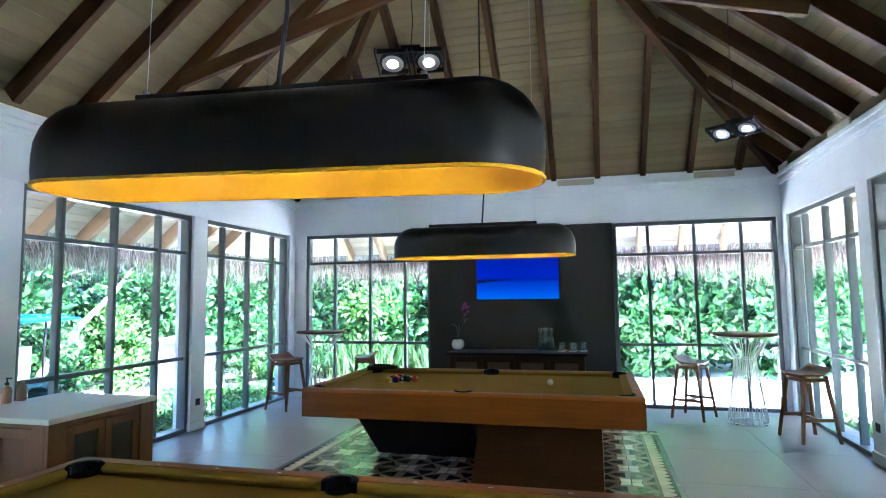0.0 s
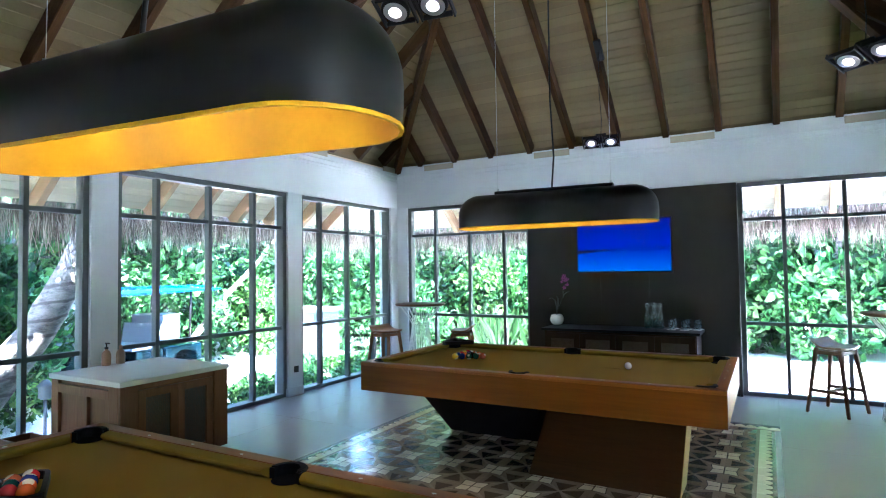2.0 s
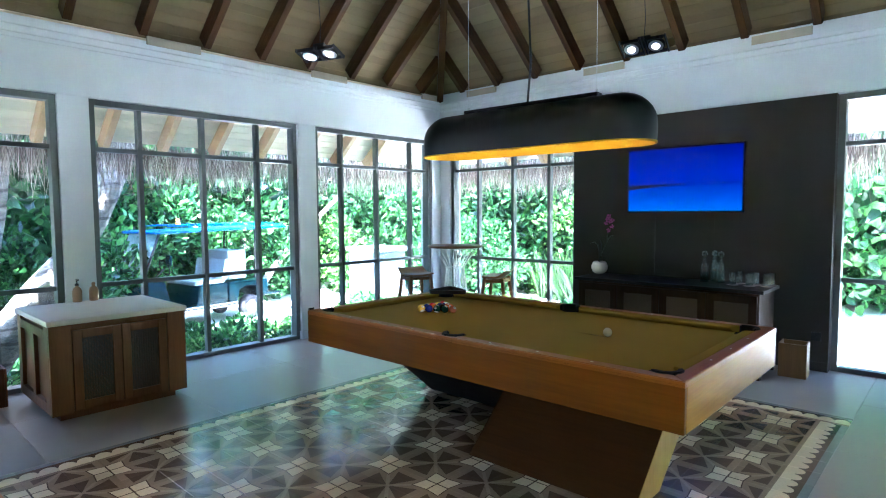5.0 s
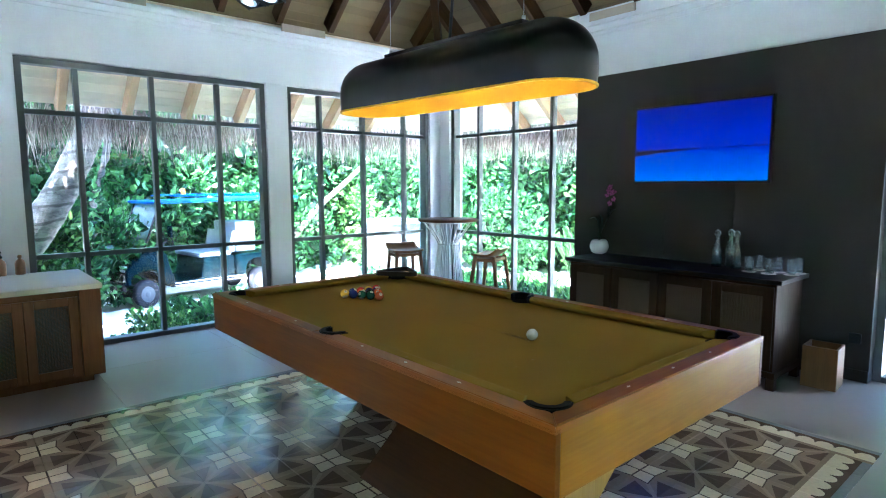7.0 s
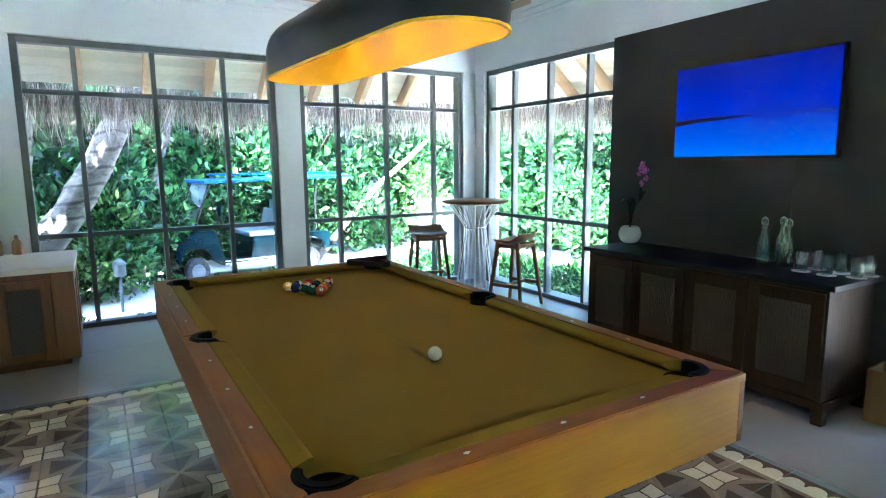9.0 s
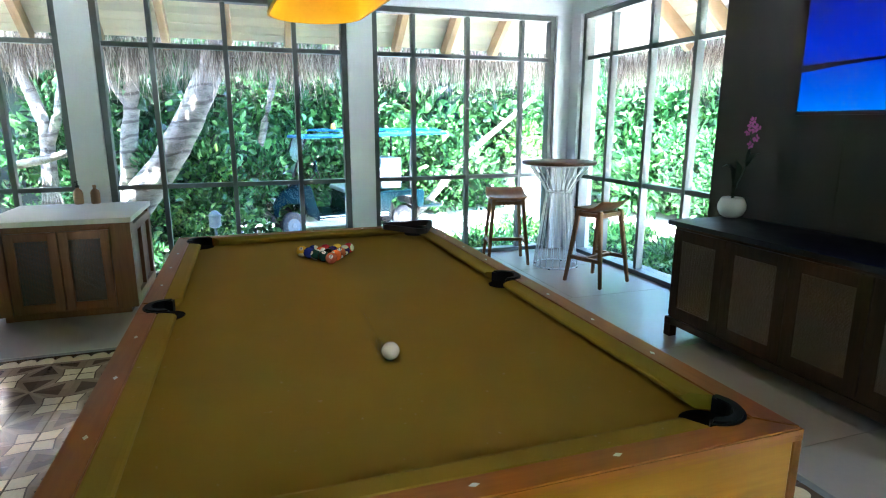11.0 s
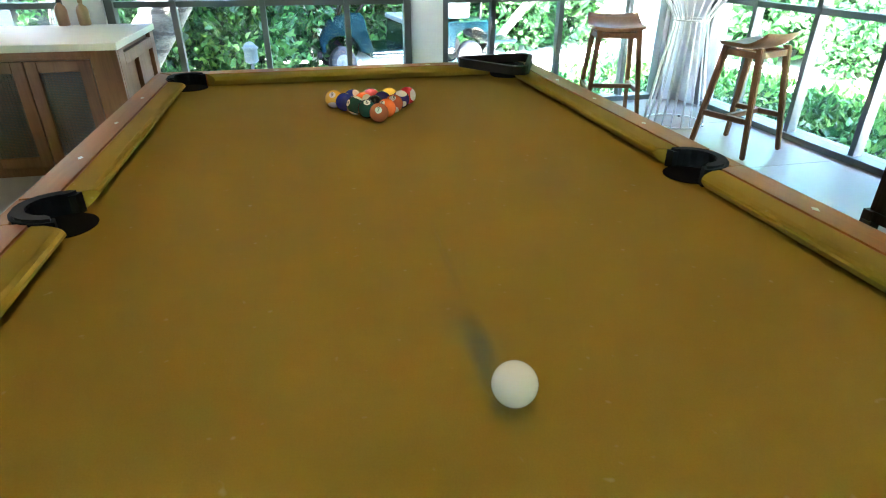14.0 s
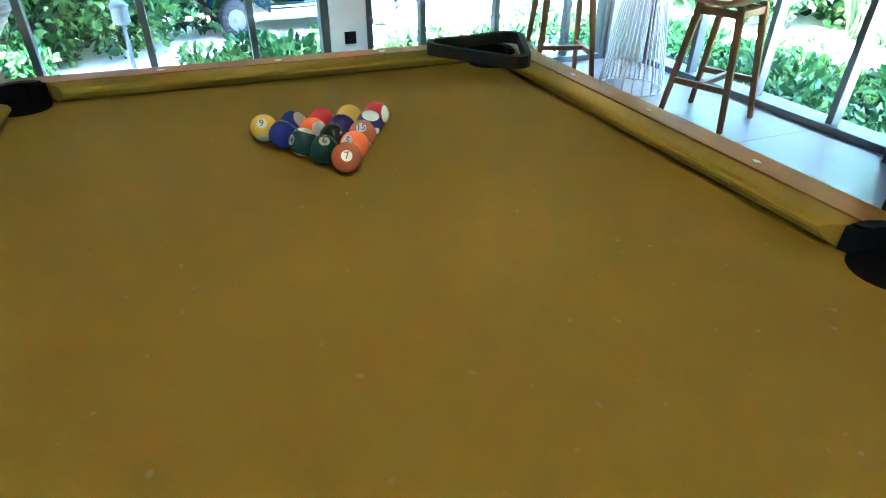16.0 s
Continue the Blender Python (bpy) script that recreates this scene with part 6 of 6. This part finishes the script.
def pattern_material(name, border):
    """Encaustic cement tile: a quarter flower and star rays, or a scalloped border, with worn colours."""
    m = bpy.data.materials.new(name)
    m.use_nodes = True
    nt = m.node_tree
    b = nt.nodes["Principled BSDF"]
    uv, sp = nt.nodes.new("ShaderNodeUVMap"), nt.nodes.new("ShaderNodeSeparateXYZ")
    uv.uv_map = "pattern"
    nt.links.new(uv.outputs["UV"], sp.inputs["Vector"])
    u, v = sp.outputs["X"], sp.outputs["Y"]
    M = lambda op, a, b2=None, c=None: node_math(nt, op, a, b2, c)

    def blend(fac, c0, c1):
        x = nt.nodes.new("ShaderNodeMix")
        x.data_type = "RGBA"
        nt.links.new(fac, x.inputs["Factor"])
        for key, c in (("A", c0), ("B", c1)):
            sock = [i for i in x.inputs if i.name == key and i.type == "RGBA"][0]
            if isinstance(c, tuple):
                sock.default_value = (*c, 1)
            else:
                nt.links.new(c, sock)
        return [o for o in x.outputs if o.type == "RGBA"][0]

    taupe, light, dark, cream = (0.275, 0.188, 0.120), (0.34, 0.24, 0.158), (0.11, 0.069, 0.043), (0.68, 0.545, 0.35)
    if border:
        # cream band inside, half-round scallops outside, on a dark ground
        su = M("PINGPONG", M("MULTIPLY", u, 2.0), 0.5)
        cxd = M("SUBTRACT", 0.5, su)
        r2 = M("ADD", M("MULTIPLY", cxd, cxd), M("MULTIPLY", M("MULTIPLY", M("SUBTRACT", v, 0.42), 2.0), M("MULTIPLY", M("SUBTRACT", v, 0.42), 2.0)))
        scal = M("MULTIPLY", M("LESS_THAN", r2, 0.2), M("GREATER_THAN", v, 0.40))
        band = M("MULTIPLY", M("GREATER_THAN", v, 0.14), M("LESS_THAN", v, 0.42))
        col = blend(M("LESS_THAN", v, 0.78), (0.23, 0.225, 0.215), dark)
        col = blend(M("LESS_THAN", v, 0.14), col, taupe)
        col = blend(M("MAXIMUM", scal, band), col, cream)
    else:
        # flower corner at (1, 1); rays round the corner (0, 0)
        p, q = M("SUBTRACT", 1.0, u), M("SUBTRACT", 1.0, v)
        big, small = M("MAXIMUM", p, q), M("MINIMUM", p, q)
        edge = M("ADD", 0.41, M("MULTIPLY", M("MINIMUM", small, 0.6), 0.15))
        petal = M("MULTIPLY", M("LESS_THAN", big, edge), M("GREATER_THAN", small, 0.022))
        halo = M("LESS_THAN", big, M("ADD", edge, 0.035))
        far, near = M("MAXIMUM", u, v), M("MINIMUM", u, v)
        diag = M("LESS_THAN", M("ABSOLUTE", M("SUBTRACT", u, v)), 0.075)
        tri2 = M("MULTIPLY", M("LESS_THAN", far, 0.80), M("LESS_THAN", near, M("SUBTRACT", M("MULTIPLY", far, 0.52), 0.02)))
        col = blend(tri2, taupe, dark)
        col = blend(diag, col, light)
        col = blend(halo, col, dark)
        col = blend(petal, col, cream)
    tc = nt.nodes.new("ShaderNodeNewGeometry")
    n1, n2 = nt.nodes.new("ShaderNodeTexNoise"), nt.nodes.new("ShaderNodeTexNoise")
    n1.inputs["Scale"].default_value, n2.inputs["Scale"].default_value = 2.0, 55.0
    n1.inputs["Detail"].default_value = n2.inputs["Detail"].default_value = 5
    for n in (n1, n2):
        nt.links.new(tc.outputs["Position"], n.inputs["Vector"])
    oi = nt.nodes.new("ShaderNodeObjectInfo")
    k = M("ADD", M("MULTIPLY", n1.outputs["Fac"], 0.5), M("ADD", M("MULTIPLY", n2.outputs["Fac"], 0.35), M("MULTIPLY", oi.outputs["Random"], 0.2)))
    hsv = nt.nodes.new("ShaderNodeHueSaturation")
    nt.links.new(M("ADD", k, 0.5), hsv.inputs["Value"])
    nt.links.new(col, hsv.inputs["Color"])
    nt.links.new(hsv.outputs["Color"], b.inputs["Base Color"])
    nt.links.new(M("MULTIPLY_ADD", n1.outputs["Fac"], 0.08, 0.14), b.inputs["Roughness"])
    bp = nt.nodes.new("ShaderNodeBump")
    bp.inputs["Strength"].default_value, bp.inputs["Distance"].default_value = 0.03, 0.004
    nt.links.new(n2.outputs["Fac"], bp.inputs["Height"])
    nt.links.new(bp.outputs["Normal"], b.inputs["Normal"])
    return m


M_TILE, M_BORDER = pattern_material("patterned cement tile", False), pattern_material("scalloped border tile", True)
TP = 0.1975
IX0, IY1, NX, NY = -2.56, 6.96, 16, 36
IX1, IY0 = IX0 + NX * TP, IY1 - NY * TP
tile = tile_mesh("patterned_tile", TP - 0.0006, TP - 0.0006, -0.012, 0.0, M_TILE)
inlay = thing("floor_inlay", "patterned cement tile inlay with cream flowers", "tiled floor", kind="structure")
rest_v, rest_f, rest_uv = [], [], []
for j in range(NY):
    for i in range(NX):
        x, y = IX0 + (i + 0.5) * TP, IY1 - (j + 0.5) * TP
        # quarter turns put the flower's corner at every second corner of the grid
        a = {(0, 0): -90, (1, 0): 180, (0, 1): 0, (1, 1): 90}[(i % 2, j % 2)]
        if 2.6 < y < 7.0 and (x < -0.1 or x > 0.3 or y < 4.6) and j < 22 and len(inlay.children) < 300:
            ob = new("patterned_tile", tile)
            ob.parent = inlay
            ob.matrix_basis = pose(x, y, 0, 0, 0, a)
        else:
            k = len(rest_v)
            m = pose(x, y, 0, 0, 0, a)
            rest_v += [tuple(m @ v.co) for v in tile.vertices]
            rest_f += [tuple(k + q for q in p.vertices) for p in tile.polygons]
            rest_uv += [tuple(d.uv) for d in tile.uv_layers[0].data]
me = bpy.data.meshes.new("patterned_tiles_rest")
me.from_pydata(rest_v, [], rest_f)
me.materials.append(M_TILE)
lay = me.uv_layers.new(name="pattern")
for d, uv in zip(lay.data, rest_uv):
    d.uv = uv
ob = tagged(new("patterned_tiles", me), kind="stuff")
ob.parent = inlay
bt = tile_mesh("border_tile", TP - 0.0006, TP - 0.0006, -0.012, 0.0, M_BORDER)
spots = []
for i in range(NX):
    x = IX0 + (i + 0.5) * TP
    spots += [(x, IY1 + TP / 2, 0), (x, IY0 - TP / 2, 180)]
for j in range(NY):
    y = IY1 - (j + 0.5) * TP
    spots += [(IX0 - TP / 2, y, 90), (IX1 + TP / 2, y, -90)]
spots += [(IX0 - TP / 2, IY1 + TP / 2, 0), (IX1 + TP / 2, IY1 + TP / 2, 0), (IX0 - TP / 2, IY0 - TP / 2, 180), (IX1 + TP / 2, IY0 - TP / 2, 180)]
for x, y, a in spots:
    ob = new("border_tile", bt)
    ob.parent = inlay
    ob.matrix_basis = pose(x, y, 0, 0, 0, a)

# plain grey tiles round the inlay
GX0, GX1, GY0, GY1 = IX0 - TP, IX1 + TP, IY0 - TP, IY1 + TP
G = 1.2


def spread(a, b):
    n = max(1, round((b - a) / G))
    return [a + (b - a) * i / n for i in range(n + 1)]


made = {}
for x0, x1, y0, y1 in ((XL - 0.2, GX0, YF, YB + 0.2), (GX1, XR + 0.2, YF, YB + 0.2), (GX0, GX1, GY1, YB + 0.2), (GX0, GX1, YF, GY0)):
    xs, ys = spread(x0, x1), spread(y0, y1)
    for a, b in zip(xs, xs[1:]):
        for c, d in zip(ys, ys[1:]):
            key = (round(b - a, 4), round(d - c, 4))
            if key not in made:
                made[key] = tile_mesh("floor_tile", b - a - 0.0012, d - c - 0.0012, -0.012, 0.0, M_FLOOR)
            ob = new("floor_tile", made[key])
            ob.parent = floor
            ob.location = ((a + b) / 2, (c + d) / 2, 0)
